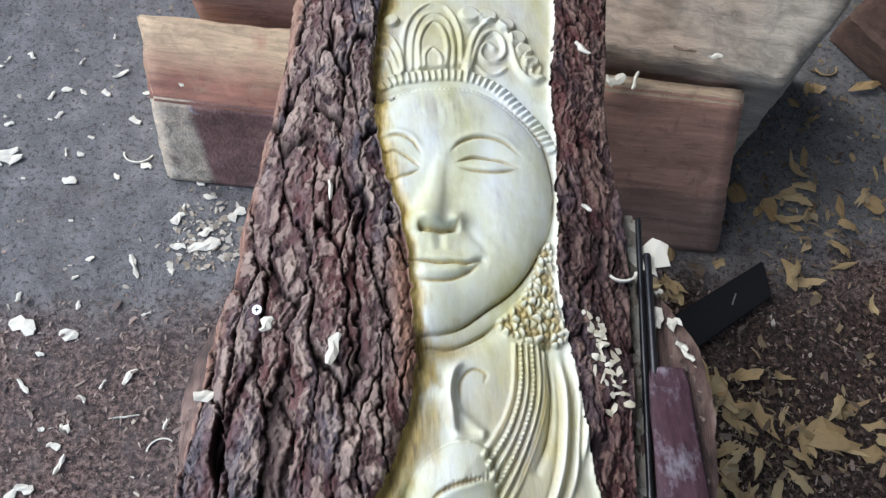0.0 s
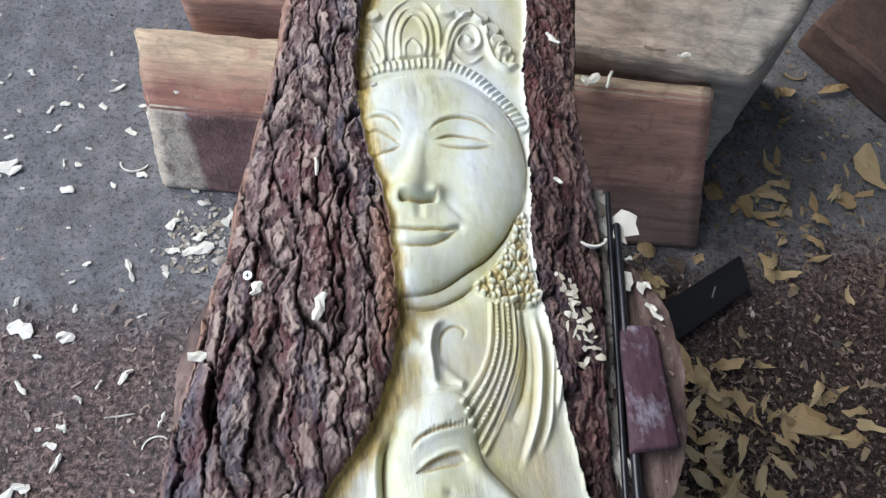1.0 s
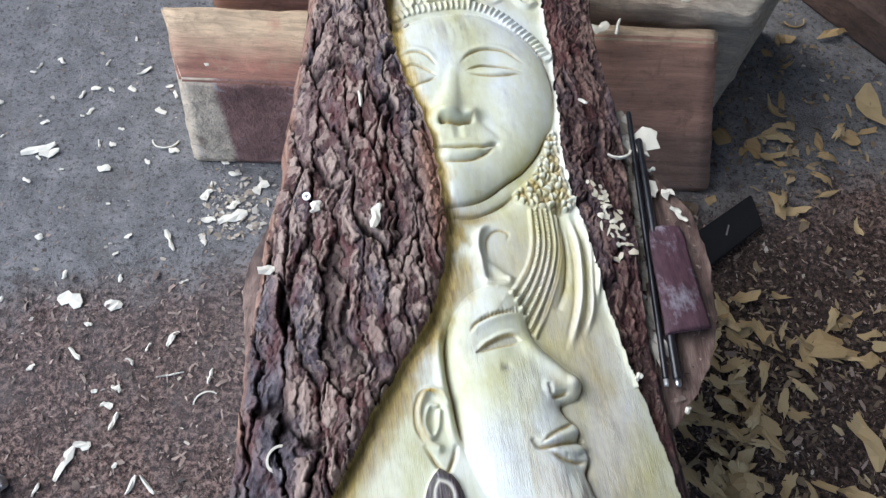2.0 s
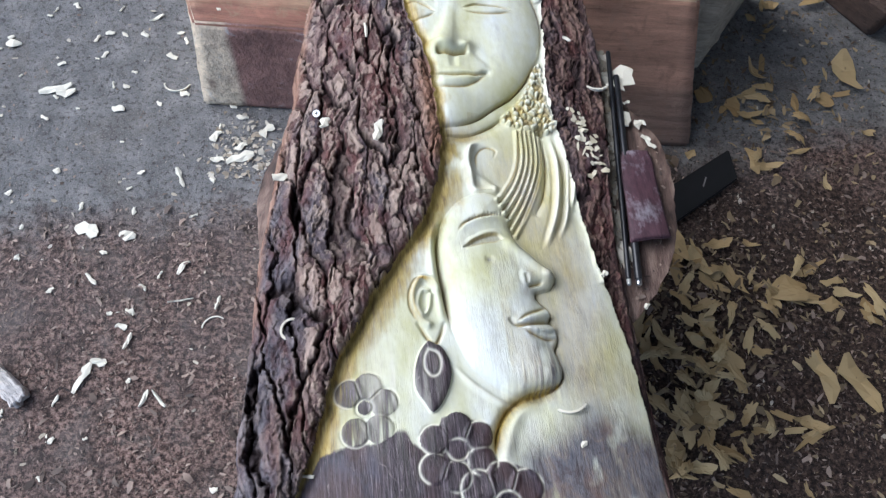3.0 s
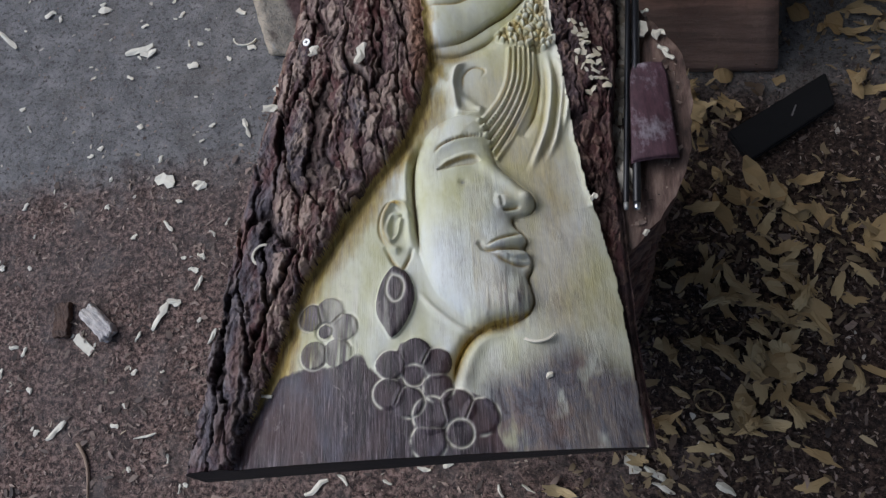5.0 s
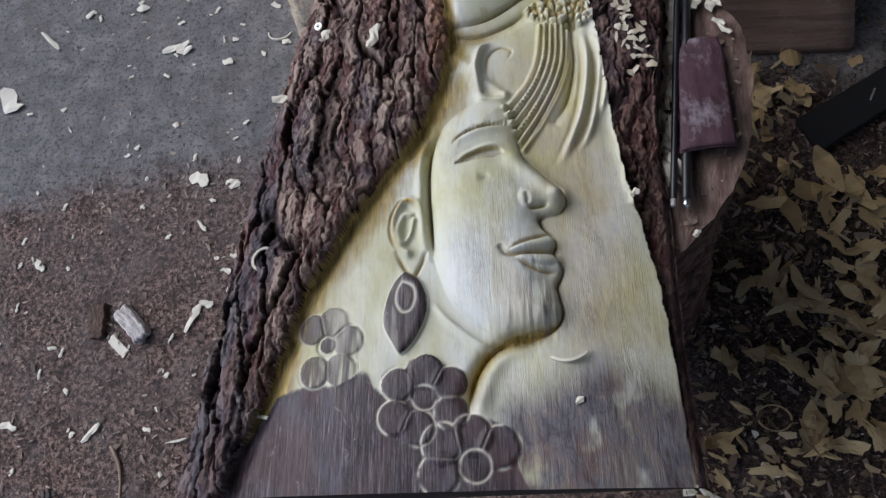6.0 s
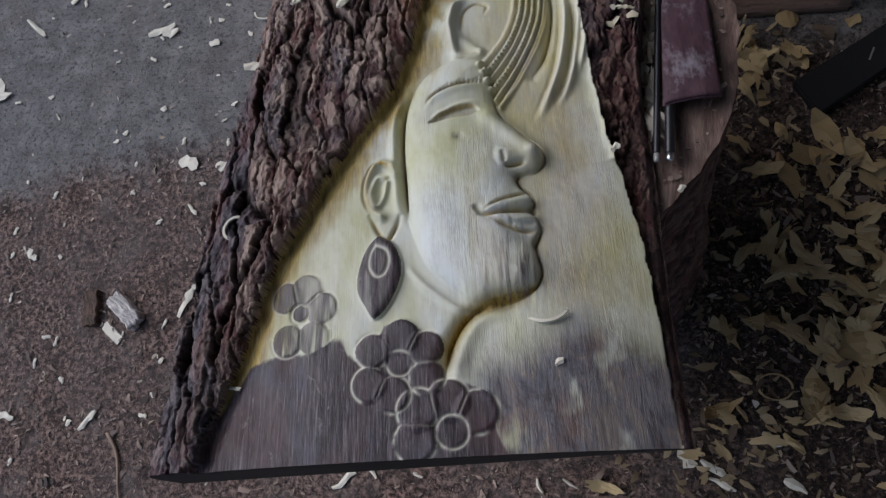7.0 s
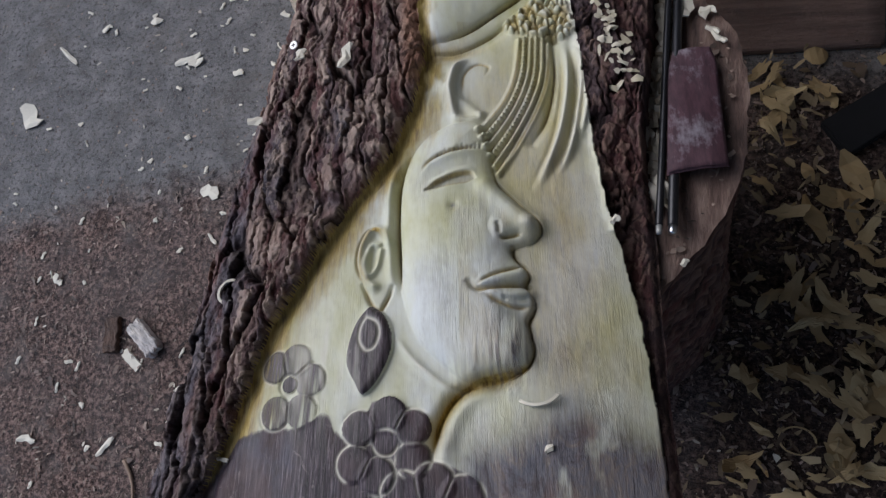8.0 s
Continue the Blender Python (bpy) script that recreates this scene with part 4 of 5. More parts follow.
CHIPS_LEFT = [(-1126, 1098, 32, 18, -27), (-867, 1077, 51, 14, 32), (-999, 1006, 30, 21, 9), (-891, 1010, 29, 25, -2), (-790, 938, 36, 21, -9), (-1076, 779, 59, 35, 5), (-910, 740, 42, 27, -5), (-724, 811, 33, 19, -16), (-680, 529, 70, 22, -61), (-604, 674, 43, 26, 42), (-519, 608, 88, 42, 25), (-903, 343, 75, 46, -10), (-788, 340, 48, 37, -6), (-536, 743, 39, 18, 3), (-583, 596, 46, 24, -6), (-616, 258, 50, 20, 57)]
CHIPS_LEFT2 = [(-570, 779, 28, 16, -20), (-813, -63, 91, 31, 64), (-743, 79, 34, 20, 6), (-717, 41, 50, 15, 78), (-730, 122, 31, 20, -32), (-605, -101, 62, 11, -45), (-768, -384, 71, 8, 21), (-779, -17, 41, 26, -28), (-1374, 36, 42, 38, 4), (-1703, 585, 124, 75, -36), (-1311, -425, 75, 24, 5), (-1040, -403, 77, 24, 53), (-1111, 789, 103, 38, 22)]
CHIPS_LEFT3 = [(-1618, 814, 118, 22, -35), (-1485, 917, 45, 25, 21), (-1282, 939, 50, 30, 10), (-841, 282, 24, 12, -17), (-712, 192, 27, 13, -29), (-602, 163, 72, 6, 16), (-502, 166, 42, 11, 76), (-486, 810, 65, 20, -42), (-458, 709, 52, 38, 32), (-523, 646, 40, 20, 24), (-864, -126, 34, 12, 74), (-1071, 246, 18, 19, -26), (-856, 202, 49, 14, -41), (-1035, 517, 23, 18, -21), (-644, -102, 50, 14, 75)]
CHIPS_RIGHT = [(974, 917, 84, 47, 72), (1067, 1008, 76, 39, 28), (1163, 948, 86, 27, 94), (1263, 971, 69, 58, 92), (1271, 1355, 143, 30, 20), (1117, 1332, 72, 41, 1), (1052, 1267, 36, 38, 34), (1154, 778, 101, 20, 24), (1011, 736, 113, 31, -74), (1084, 688, 31, 21, -10), (680, 760, 64, 54, 15), (878, 951, 77, 62, 50), (933, 907, 39, 28, 33), (1074, 918, 58, 25, 43), (1209, 1114, 36, 18, -84), (1036, 875, 51, 20, -22), (823, 743, 40, 36, -16)]
CHIPS_RIGHT2 = [(1148, 94, 173, 63, -81), (1239, 84, 204, 72, -70), (1108, -57, 104, 25, 28), (1360, 1091, 184, 83, -80), (1075, 340, 126, 66, 18), (1195, 298, 79, 40, -8), (1301, 303, 74, 33, -55), (1208, 371, 79, 32, 0), (883, -124, 110, 20, -21), (735, -125, 108, 49, -81), (824, -23, 101, 57, -42), (715, 174, 118, 45, -48), (745, 367, 120, 43, -74), (813, 417, 76, 39, -58), (869, 363, 68, 46, 54), (797, 104, 78, 44, -46), (916, 55, 72, 29, -52)]
CHIPS_RIGHT3 = [(681, 349, 143, 35, -70), (762, 449, 154, 45, -63), (827, 396, 122, 50, -60), (663, -4, 95, 33, -44), (552, -16, 82, 40, -59), (797, -24, 156, 63, -42), (734, -143, 60, 35, -27), (592, -115, 64, 20, -27), (805, 166, 87, 33, -42), (594, -192, 54, 15, -51), (695, -240, 68, 24, -45), (843, 219, 79, 45, -50), (619, 635, 75, 37, -53), (703, 642, 90, 34, -57), (629, 538, 55, 33, -52), (668, 459, 61, 27, -66), (551, -227, 63, 11, -25)]
CHIPS_BOTTOM = [(-274, -450, 74, 22, 39), (186, -401, 42, 13, -64), (52, -352, 30, 17, 24), (491, -292, 51, 39, -44), (543, -311, 64, 21, -30), (654, -237, 46, 23, -27), (700, -322, 50, 25, -23), (-7, -371, 37, 12, -5), (-208, -422, 41, 12, -34), (251, -382, 39, 9, -22), (-95, -413, 26, 11, -24), (561, -340, 59, 13, -20)]

# ---- timber stacked behind the stump ----
def split_mat(name, sap, heart, axis, edge, soft, grain):
    """Timber whose pale sapwood gives way to dark heartwood along one axis."""
    m, nt, b = nodes_of(name)
    vec = coords(nt)
    xyz = nt.nodes.new("ShaderNodeSeparateXYZ")
    nt.links.new(vec, xyz.inputs["Vector"])
    n1 = noise_tex(nt, coords(nt, grain), 1.0, 6, 0.65, 0.5)
    n2 = noise_tex(nt, coords(nt, tuple(5 * g for g in grain)), 1.0, 5, 0.65)
    n3 = noise_tex(nt, vec, 9, 4, 0.6)
    pos = calc(nt, "ADD", xyz.outputs[axis], calc(nt, "MULTIPLY", calc(nt, "SUBTRACT", n3, 0.5), soft * 2.2))
    f = nt.nodes.new("ShaderNodeMapRange")
    f.inputs["From Min"].default_value, f.inputs["From Max"].default_value = edge - soft, edge + soft
    nt.links.new(pos, f.inputs["Value"])
    shade = lambda c: ramp(nt, n1, [(0.3, tuple(0.6 * k for k in c)), (0.52, c), (0.72, tuple(min(1, 1.3 * k) for k in c))])
    col = mix(nt, f.outputs["Result"], shade(sap), shade(heart))
    col = mix(nt, ramp(nt, n2, [(0.55, (0, 0, 0)), (0.72, (0.6, 0.6, 0.6))]), col, tuple(0.4 * k for k in heart))
    stain = noise_tex(nt, vec, 16, 7, 0.7, 0.6)
    col = mix(nt, ramp(nt, stain, [(0.36, (0.6, 0.6, 0.6)), (0.48, (0, 0, 0))]), col, tuple(0.5 * k for k in heart))
    col = mix(nt, ramp(nt, stain, [(0.58, (0, 0, 0)), (0.7, (0.6, 0.6, 0.6))]), col, tuple(min(0.6, 1.5 * k) for k in sap))
    nt.links.new(col, b.inputs["Base Color"])
    b.inputs["Roughness"].default_value = 0.8
    bump(nt, b, calc(nt, "ADD", calc(nt, "ADD", n1, n2), stain), 0.9, 0.006)
    return m


def billet(name, top, foot, heights, label, mat_top, mat_side, rough=0.006, seed=1):
    """A sawn or split timber: four top corners and four foot corners, edges rounded, faces uneven."""
    bm = bmesh.new()
    vs = [bm.verts.new((x, y + 0.014, z - 0.01)) for (x, y), z in zip(top, heights)] + [bm.verts.new((x, y + 0.014, 0.0)) for x, y in foot]
    bm.faces.new(vs[:4])
    bm.faces.new(vs[7:3:-1])
    for k in range(4):
        bm.faces.new((vs[k], vs[k + 4], vs[(k + 1) % 4 + 4], vs[(k + 1) % 4]))
    bmesh.ops.recalc_face_normals(bm, faces=bm.faces)
    bmesh.ops.bevel(bm, geom=list(bm.edges), offset=0.007, segments=2, affect="EDGES")
    bmesh.ops.subdivide_edges(bm, edges=[e for e in bm.edges if e.calc_length() > 0.05], cuts=22, use_grid_fill=True)
    bm.normal_update()
    for f in bm.faces:
        f.material_index = 0 if f.normal.z > 0.7 else 1
    for v in bm.verts:
        if v.co.z > 0.01:
            v.co += v.normal * rough * (noise.fractal(v.co * 9 + Vector((seed, 0, 0)), 0.8, 2.0, 4)) + Vector((0, 0, rough * 0.6 * noise.noise(v.co * 40)))
    ob = part(name, bm, mat_top, None, smooth=True)
    ob.data.materials.append(mat_side)
    return tagged(ob, label, "timber", "timbers stacked behind the stump")


BILLET_TOP = split_mat("billet_top", (0.27, 0.125, 0.085), (0.58, 0.43, 0.27), 1, 0.975, 0.05, (5, 50, 50))
BILLET_FRONT = split_mat("billet_front", (0.72, 0.60, 0.44), (0.27, 0.15, 0.125), 0, -0.535, 0.012, (22, 22, 22))
RED_TOP = split_mat("red_timber_top", (0.6, 0.48, 0.32), (0.55, 0.41, 0.27), 0, 0.5, 0.1, (5, 50, 50))
RED_FRONT = split_mat("red_timber_front", (0.30, 0.19, 0.14), (0.50, 0.285, 0.2), 2, 0.17, 0.02, (4, 30, 45))
GREY_TIMBER = split_mat("weathered_timber", (0.42, 0.32, 0.23), (0.44, 0.39, 0.31), 0, 0.65, 0.15, (7, 42, 60))
DARK_TIMBER = split_mat("dark_timber", (0.09, 0.05, 0.032), (0.06, 0.036, 0.026), 0, 1.3, 0.1, (14, 14, 30))
billet("timber", [(-0.622, 0.852), (-0.08, 0.86), (-0.06, 1.10), (-0.71, 1.07)], [(-0.66, 0.775), (-0.08, 0.79), (-0.06, 1.15), (-0.72, 1.12)], (0.30, 0.30, 0.31, 0.31), "split timber block, pale sapwood and red-brown heartwood", BILLET_TOP, BILLET_FRONT)
billet("timber", [(-0.60, 1.14), (-0.12, 1.16), (-0.12, 1.42), (-0.62, 1.40)], [(-0.60, 1.13), (-0.12, 1.15), (-0.12, 1.44), (-0.62, 1.42)], (0.37, 0.37, 0.38, 0.38), "dark red timber block standing behind another", RED_FRONT, RED_FRONT, 0.006, 5)
billet("timber", [(0.10, 0.955), (0.71, 0.975), (0.715, 1.01), (0.10, 1.0)], [(0.10, 0.735), (0.822, 0.765), (0.83, 1.02), (0.10, 1.005)], (0.415, 0.405, 0.41, 0.42), "red-brown sawn timber with a pale top edge", RED_TOP, RED_FRONT, 0.004, 9)
billet("timber", [(0.15, 1.02), (0.80, 1.02), (0.985, 1.31), (0.15, 1.40)], [(0.15, 1.03), (0.86, 1.05), (1.05, 1.36), (0.15, 1.44)], (0.50, 0.43, 0.44, 0.52), "weathered grey-brown timber with rough grain", GREY_TIMBER, GREY_TIMBER, 0.010, 13)
billet("timber", [(1.164, 1.511), (1.44, 1.225), (1.80, 1.55), (1.50, 1.88)], [(1.17, 1.515), (1.44, 1.235), (1.79, 1.55), (1.50, 1.87)], (0.13, 0.13, 0.14, 0.14), "dark brown timber block lying on the floor", DARK_TIMBER, DARK_TIMBER, 0.006, 17)

# a stack of offcuts carries the far end of the slab
for k, (z0, z1) in enumerate(((0.0, 0.32), (0.32, 0.60))):
    bm = bmesh.new()
    bmesh.ops.create_cube(bm, size=1, matrix=Matrix.Translation((0.04, 0.94, (z0 + z1) / 2)) @ Matrix.Diagonal((0.10, 0.14, z1 - z0, 1)))
    bmesh.ops.bevel(bm, geom=list(bm.edges), offset=0.006, segments=2, affect="EDGES")
    tagged(part("support_block", bm, RED_FRONT), "plain timber block propping the slab from below", "timber", "blocks under the slab")

# ---- tools on the stump ----
def rod(name, a, b, radius, label, tip, parent):
    a, b = Vector(a), Vector(b)
    way = (b - a).normalized()
    turn = way.to_track_quat("Z", "Y").to_matrix().to_4x4()
    def turned(rings, material, nm):
        bm = bmesh.new()
        loops = []
        for s, r in rings:
            loops.append([bm.verts.new(Matrix.Translation(a) @ turn @ Vector((r * math.cos(k * math.tau / 14), r * math.sin(k * math.tau / 14), s))) for k in range(14)])
        for p, q in zip(loops[:-1], loops[1:]):
            for k in range(14):
                bm.faces.new((p[k], p[(k + 1) % 14], q[(k + 1) % 14], q[k]))
        bm.faces.new(loops[0][::-1])
        bm.faces.new(loops[-1])
        return part(nm, bm, material, parent, smooth=True)
    n = (b - a).length
    turned([(0, radius * 0.8), (0.003, radius), (n * 0.4, radius * 1.02), (n - 0.012, radius), (n - 0.010, radius * 0.97)], BLACK_ROD, "shaft")
    turned([(n - 0.011, radius * 0.85), (n - 0.002, radius * 0.8), (n, radius * 0.6)], tip, "tip")


BLACK_ROD = plain_mat("black_lacquer", (0.012, 0.012, 0.014), 0.35, vary=0.2, spec=0.5)
STEEL = plain_mat("bright_steel", (0.62, 0.62, 0.62), 0.3, 1.0)
DULL = plain_mat("dull_grey_tip", (0.35, 0.35, 0.33), 0.5, 0.4)
for ends, r, tip, label in ((((0.336, 0.455, -0.020), (0.2635, 0.002, -0.027)), 0.0042, DULL, "thin black rod with a dull grey tip"), (((0.338, 0.40, -0.021), (0.2775, -0.001, -0.024)), 0.0056, STEEL, "black rod with a bright steel tip")):
    tool = thing("carving_rod", label + ", lying on the stump", "tool", SLAB.copy(), "black rods on the stump")
    rod("rod", ends[0], ends[1], r, label, tip, tool)


def sanding_sheet():
    m, nt, b = nodes_of("worn_sandpaper")
    vec = coords(nt)
    n1, n2, n3 = noise_tex(nt, vec, 22, 5, 0.65), noise_tex(nt, vec, 900, 2, 0.6), noise_tex(nt, coords(nt, (160, 40, 60)), 1.0, 5, 0.7)
    col = ramp(nt, n3, [(0.3, (0.036, 0.015, 0.022)), (0.6, (0.08, 0.035, 0.046))])
    dust = ramp(nt, calc(nt, "ADD", calc(nt, "MULTIPLY", n1, 0.75), calc(nt, "MULTIPLY", n3, 0.25)), [(0.52, (0, 0, 0)), (0.66, (0.75, 0.75, 0.75))])
    col = mix(nt, dust, col, (0.3, 0.28, 0.31))
    nt.links.new(col, b.inputs["Base Color"])
    b.inputs["Roughness"].default_value = 0.7
    bump(nt, b, calc(nt, "ADD", n2, n3), 0.5, 0.0008)
    sheet = thing("sandpaper", "worn purple-red sandpaper folded double, dusty white", "sandpaper", SLAB.copy())
    quad = ((0.281, 0.071), (0.346, 0.073), (0.356, 0.233), (0.304, 0.238))
    for layer, (lift, grow) in enumerate(((0.0, 1.0), (-0.003, 1.02))):
        n, k = 16, 28
        verts = []
        for i in range(k + 1):
            for j in range(n + 1):
                s, t = j / n, i / k
                inset = 0.006 * smooth01(np.array((t - 0.85) / 0.15)) * (s - 0.5) * 2
                lo = Vector(quad[0]).lerp(Vector(quad[1]), s)
                hi = Vector(quad[3]).lerp(Vector(quad[2]), s)
                p = lo.lerp(hi, t)
                mid = Vector((0.320, 0.153))
                p = mid + (p - mid) * grow
                fold = 0.0025 * math.sin(t * 5.1 + s * 2) + 0.0018 * noise.noise(Vector((s * 3, t * 6, layer))) + 0.004 * (1 - (2 * s - 1) ** 2)
                verts.append((p.x - float(inset) * 0.8, p.y + 0.0015 * noise.noise(Vector((s * 9, layer * 5, 2))), -0.0165 + lift + fold))
        m_n = (k + 1) * (n + 1)
        verts += [(x, y, z - 0.0014) for x, y, z in verts]
        f = []
        for i in range(k):
            for j in range(n):
                q = i * (n + 1) + j
                f.append((q, q + 1, q + n + 2, q + n + 1))
                f.append((q + m_n, q + n + 1 + m_n, q + n + 2 + m_n, q + 1 + m_n))
        ring = [j for j in range(n + 1)] + [i * (n + 1) + n for i in range(1, k + 1)] + [k * (n + 1) + j for j in range(n - 1, -1, -1)] + [i * (n + 1) for i in range(k - 1, 0, -1)]
        for p, q in zip(ring, ring[1:] + ring[:1]):
            f.append((p, p + m_n, q + m_n, q))
        mesh_object("sheet_fold", verts, f, m, sheet, True)


sanding_sheet()

# black whetstone on the floor
bm = bmesh.new()
quad = [(0.690, 0.586), (0.745, 0.503), (0.955, 0.676), (0.934, 0.772)]
lower = [bm.verts.new((x, y, 0.002)) for x, y in quad]
upper = [bm.verts.new((x, y, 0.026)) for x, y in quad]
bm.faces.new(upper)
bm.faces.new(lower[::-1])
for k in range(4):
    bm.faces.new((lower[k], lower[(k + 1) % 4], upper[(k + 1) % 4], upper[k]))
bmesh.ops.bevel(bm, geom=list(bm.edges), offset=0.004, segments=2, affect="EDGES")
BLACK = plain_mat("black_stone", (0.012, 0.012, 0.013), 0.75, vary=0.3, scale=40, spec=0.2)
stone = tagged(part("whetstone", bm, BLACK), "flat black whetstone block lying on the sawdust", "whetstone")
bm = bmesh.new()
bmesh.ops.create_cube(bm, size=1, matrix=pose(0.853, 0.655, 0.0262, 0, 0, 72) @ Matrix.Diagonal((0.034, 0.004, 0.0012, 1)))
bmesh.ops.bevel(bm, geom=list(bm.edges), offset=0.0005, segments=1, affect="EDGES")
part("scratch", bm, plain_mat("pale_scratch", (0.2, 0.19, 0.18), 0.8), stone, "pale worn scratch")

# ---- chips and shavings ----
CHIP_MATS = [plain_mat("pale_chip", (0.62, 0.585, 0.48), 0.7, per_object=False, vary=0.15, scale=90), plain_mat("yellow_chip", (0.42, 0.32, 0.165), 0.75, per_object=True, vary=0.25, scale=60), plain_mat("brown_chip", (0.3, 0.22, 0.16), 0.8, per_object=True, vary=0.3, scale=60)]


def chip_mesh(name, length, width, thick, curl, seed, material, pointed=0.3):
    """One flake: an uneven outline with thickness, bowed along its length."""
    r = random.Random(seed)
    n = 4
    verts = []
    for side in (1, 0):
        for i in range(n + 1):
            t = i / n
            full = 1 - (abs(2 * t - 1) ** 3) * (1 - pointed) if pointed < 1 else 1
            full *= 0.85 + 0.7 * noise.noise(Vector((t * 7, seed * 1.7, 0)))
            skew = 0.5 * width * noise.noise(Vector((t * 2, seed * 0.9, 4)))
            a = (t - 0.5) * curl
            x = length * (math.sin(a) / curl if abs(curl) > 0.01 else t - 0.5)
            z = length * ((1 - math.cos(a)) / curl if abs(curl) > 0.01 else 0)
            for e in (-0.5, 0.0, 0.5):
                verts.append((x, e * width * full + skew, z + side * thick * (0.6 + 0.6 * (e == 0)) + 0.004 * length / 0.05 * noise.noise(Vector((t * 3, e * 2, seed)))))
    m, faces = (n + 1) * 3, []
    for i in range(n):
        for e in (0, 1):
            q = i * 3 + e
            faces += [(q, q + 3, q + 4, q + 1), (q + m, q + m + 1, q + m + 4, q + m + 3)]
        faces += [(i * 3, i * 3 + m, i * 3 + 3 + m, i * 3 + 3), (i * 3 + 2, i * 3 + 5, i * 3 + 5 + m, i * 3 + 2 + m)]
    for i in (0, n):
        for e in (0, 1):
            q = i * 3 + e
            faces.append((q, q + 1, q + 1 + m, q + m) if i == 0 else (q, q + m, q + 1 + m, q + 1))
    lowest = min(v[2] for v in verts)
    return mesh_object(name, [(x, y, z - lowest) for x, y, z in verts], faces, material)


BROAD_1 = [(735, 408, 135, 97, -17), (818, 441, 93, 54, -71), (918, 363, 129, 69, -62), (1090, 327, 172, 93, -5), (889, 125, 143, 118, -50), (629, 18, 84, 64, 7), (848, -9, 116, 85, -9), (739, -154, 71, 54, -79), (497, -273, 62, 53, 7), (900, -212, 108, 47, -24), (692, 109, 83, 44, -59), (950, 191, 105, 53, -108), (784, 232, 82, 53, -16), (1005, 227, 105, 45, -40), (692, 0, 92, 58, -31), (775, -74, 83, 60, -98), (855, -118, 110, 36, -31), (960, -50, 79, 41, 7)]
BROAD_2 = [(695, 675, 91, 69, -30), (828, 45, 102, 60, -135), (1102, -56, 158, 40, -149), (1075, 326, 196, 61, -17), (1314, 322, 132, 54, -66), (728, -127, 75, 68, -82), (973, 165, 89, 49, -16), (875, -109, 109, 30, -26), (1230, 348, 95, 52, -6), (861, 350, 135, 62, -34), (694, -182, 53, 34, 8), (566, -11, 92, 54, -60), (817, 10, 110, 78, -73), (560, -262, 64, 42, -46), (573, 221, 46, 26, -19), (643, 186, 61, 42, -62)]


def broad_shaving(length, width, curl, seed):
    """A wide thin shaving: a torn, lobed outline with thickness, rippled and bowed along its length."""
    r = random.Random(seed)
    n, rings, verts, faces = 18, (0.0, 0.5, 1.0), [], []
    lobes, phase = r.choice((3, 4, 5)), r.random() * 6.3
    for side in (1, 0):
        for f in rings:
            for k in range(n):
                a = k * math.tau / n
                reach = f * (1 + 0.22 * math.sin(lobes * a + phase) + 0.55 * noise.noise(Vector((3.4 * math.cos(a), 3.4 * math.sin(a), seed * 1.3))))
                x, y = 0.5 * length * reach * math.cos(a), 0.5 * width * reach * math.sin(a)
                bow = curl * x * x / length + 0.5 * curl * y * y / width
                verts.append((x, y, bow + 0.10 * width * noise.noise(Vector((x * 30, y * 40, seed))) + side * 0.0014))
    m = n * len(rings)
    for i in range(len(rings) - 1):
        for k in range(n):
            q, e = i * n + k, i * n + (k + 1) % n
            faces += [(q, q + n, e + n, e), (q + m, e + m, e + n + m, q + n + m)]
    last = (len(rings) - 1) * n
    faces += [(last + k, last + k + m, last + (k + 1) % n + m, last + (k + 1) % n) for k in range(n)]
    low = min(v[2] for v in verts)
    return mesh_object("wood_shaving", [(x, y, z - low) for x, y, z in verts], faces, CHIP_MATS[1])


for k, (x, y, length, width, turn) in enumerate(BROAD_1 + BROAD_2):
    r = random.Random(900 + k)
    ob = broad_shaving(length / 1000 * 0.74, width / 1000 * 0.5, r.uniform(-0.5, 0.7), 40 + k)
    ob.matrix_world = pose(x / 1000, y / 1000, 0.004 + 0.012 * r.random(), r.uniform(-9, 9), r.uniform(-7, 7), turn)
    tagged(ob, "broad torn yellowish wood shaving lying on the dirt", "wood shaving", "yellow shavings on the floor")

# narrower shavings strewn between them, a few shapes repeated
shapes = [broad_shaving(0.045 + 0.004 * k, 0.012 + 0.0022 * k, 0.9 * math.sin(k), 80 + k) for k in range(10)]
r = random.Random(77)
spread = [(r.gauss(0.80, 0.20), r.gauss(0.18, 0.26)) for _ in range(120)] + [(r.gauss(0.68, 0.08), r.gauss(0.66, 0.09)) for _ in range(40)] + [(r.gauss(1.15, 0.14), r.gauss(0.95, 0.16)) for _ in range(14)]
spread = [(x, y) for x, y in spread if math.hypot(x - 0.12, y - 0.22) > 0.47 and not (0.62 < x < 1.0 and 0.48 < y < 0.80) and not (x < 0.9 and y > 0.76)]
for k, (x, y) in enumerate(spread):
    ob = shapes[k] if k < len(shapes) else copy_thing(shapes[k % len(shapes)], Matrix())
    ob.matrix_world = pose(x, y, 0.003 + 0.014 * r.random(), r.uniform(-14, 14), r.uniform(-12, 12), r.uniform(0, 360))
    tagged(ob, "torn yellowish wood shaving lying on the dirt", "wood shaving", "yellow shavings on the floor")

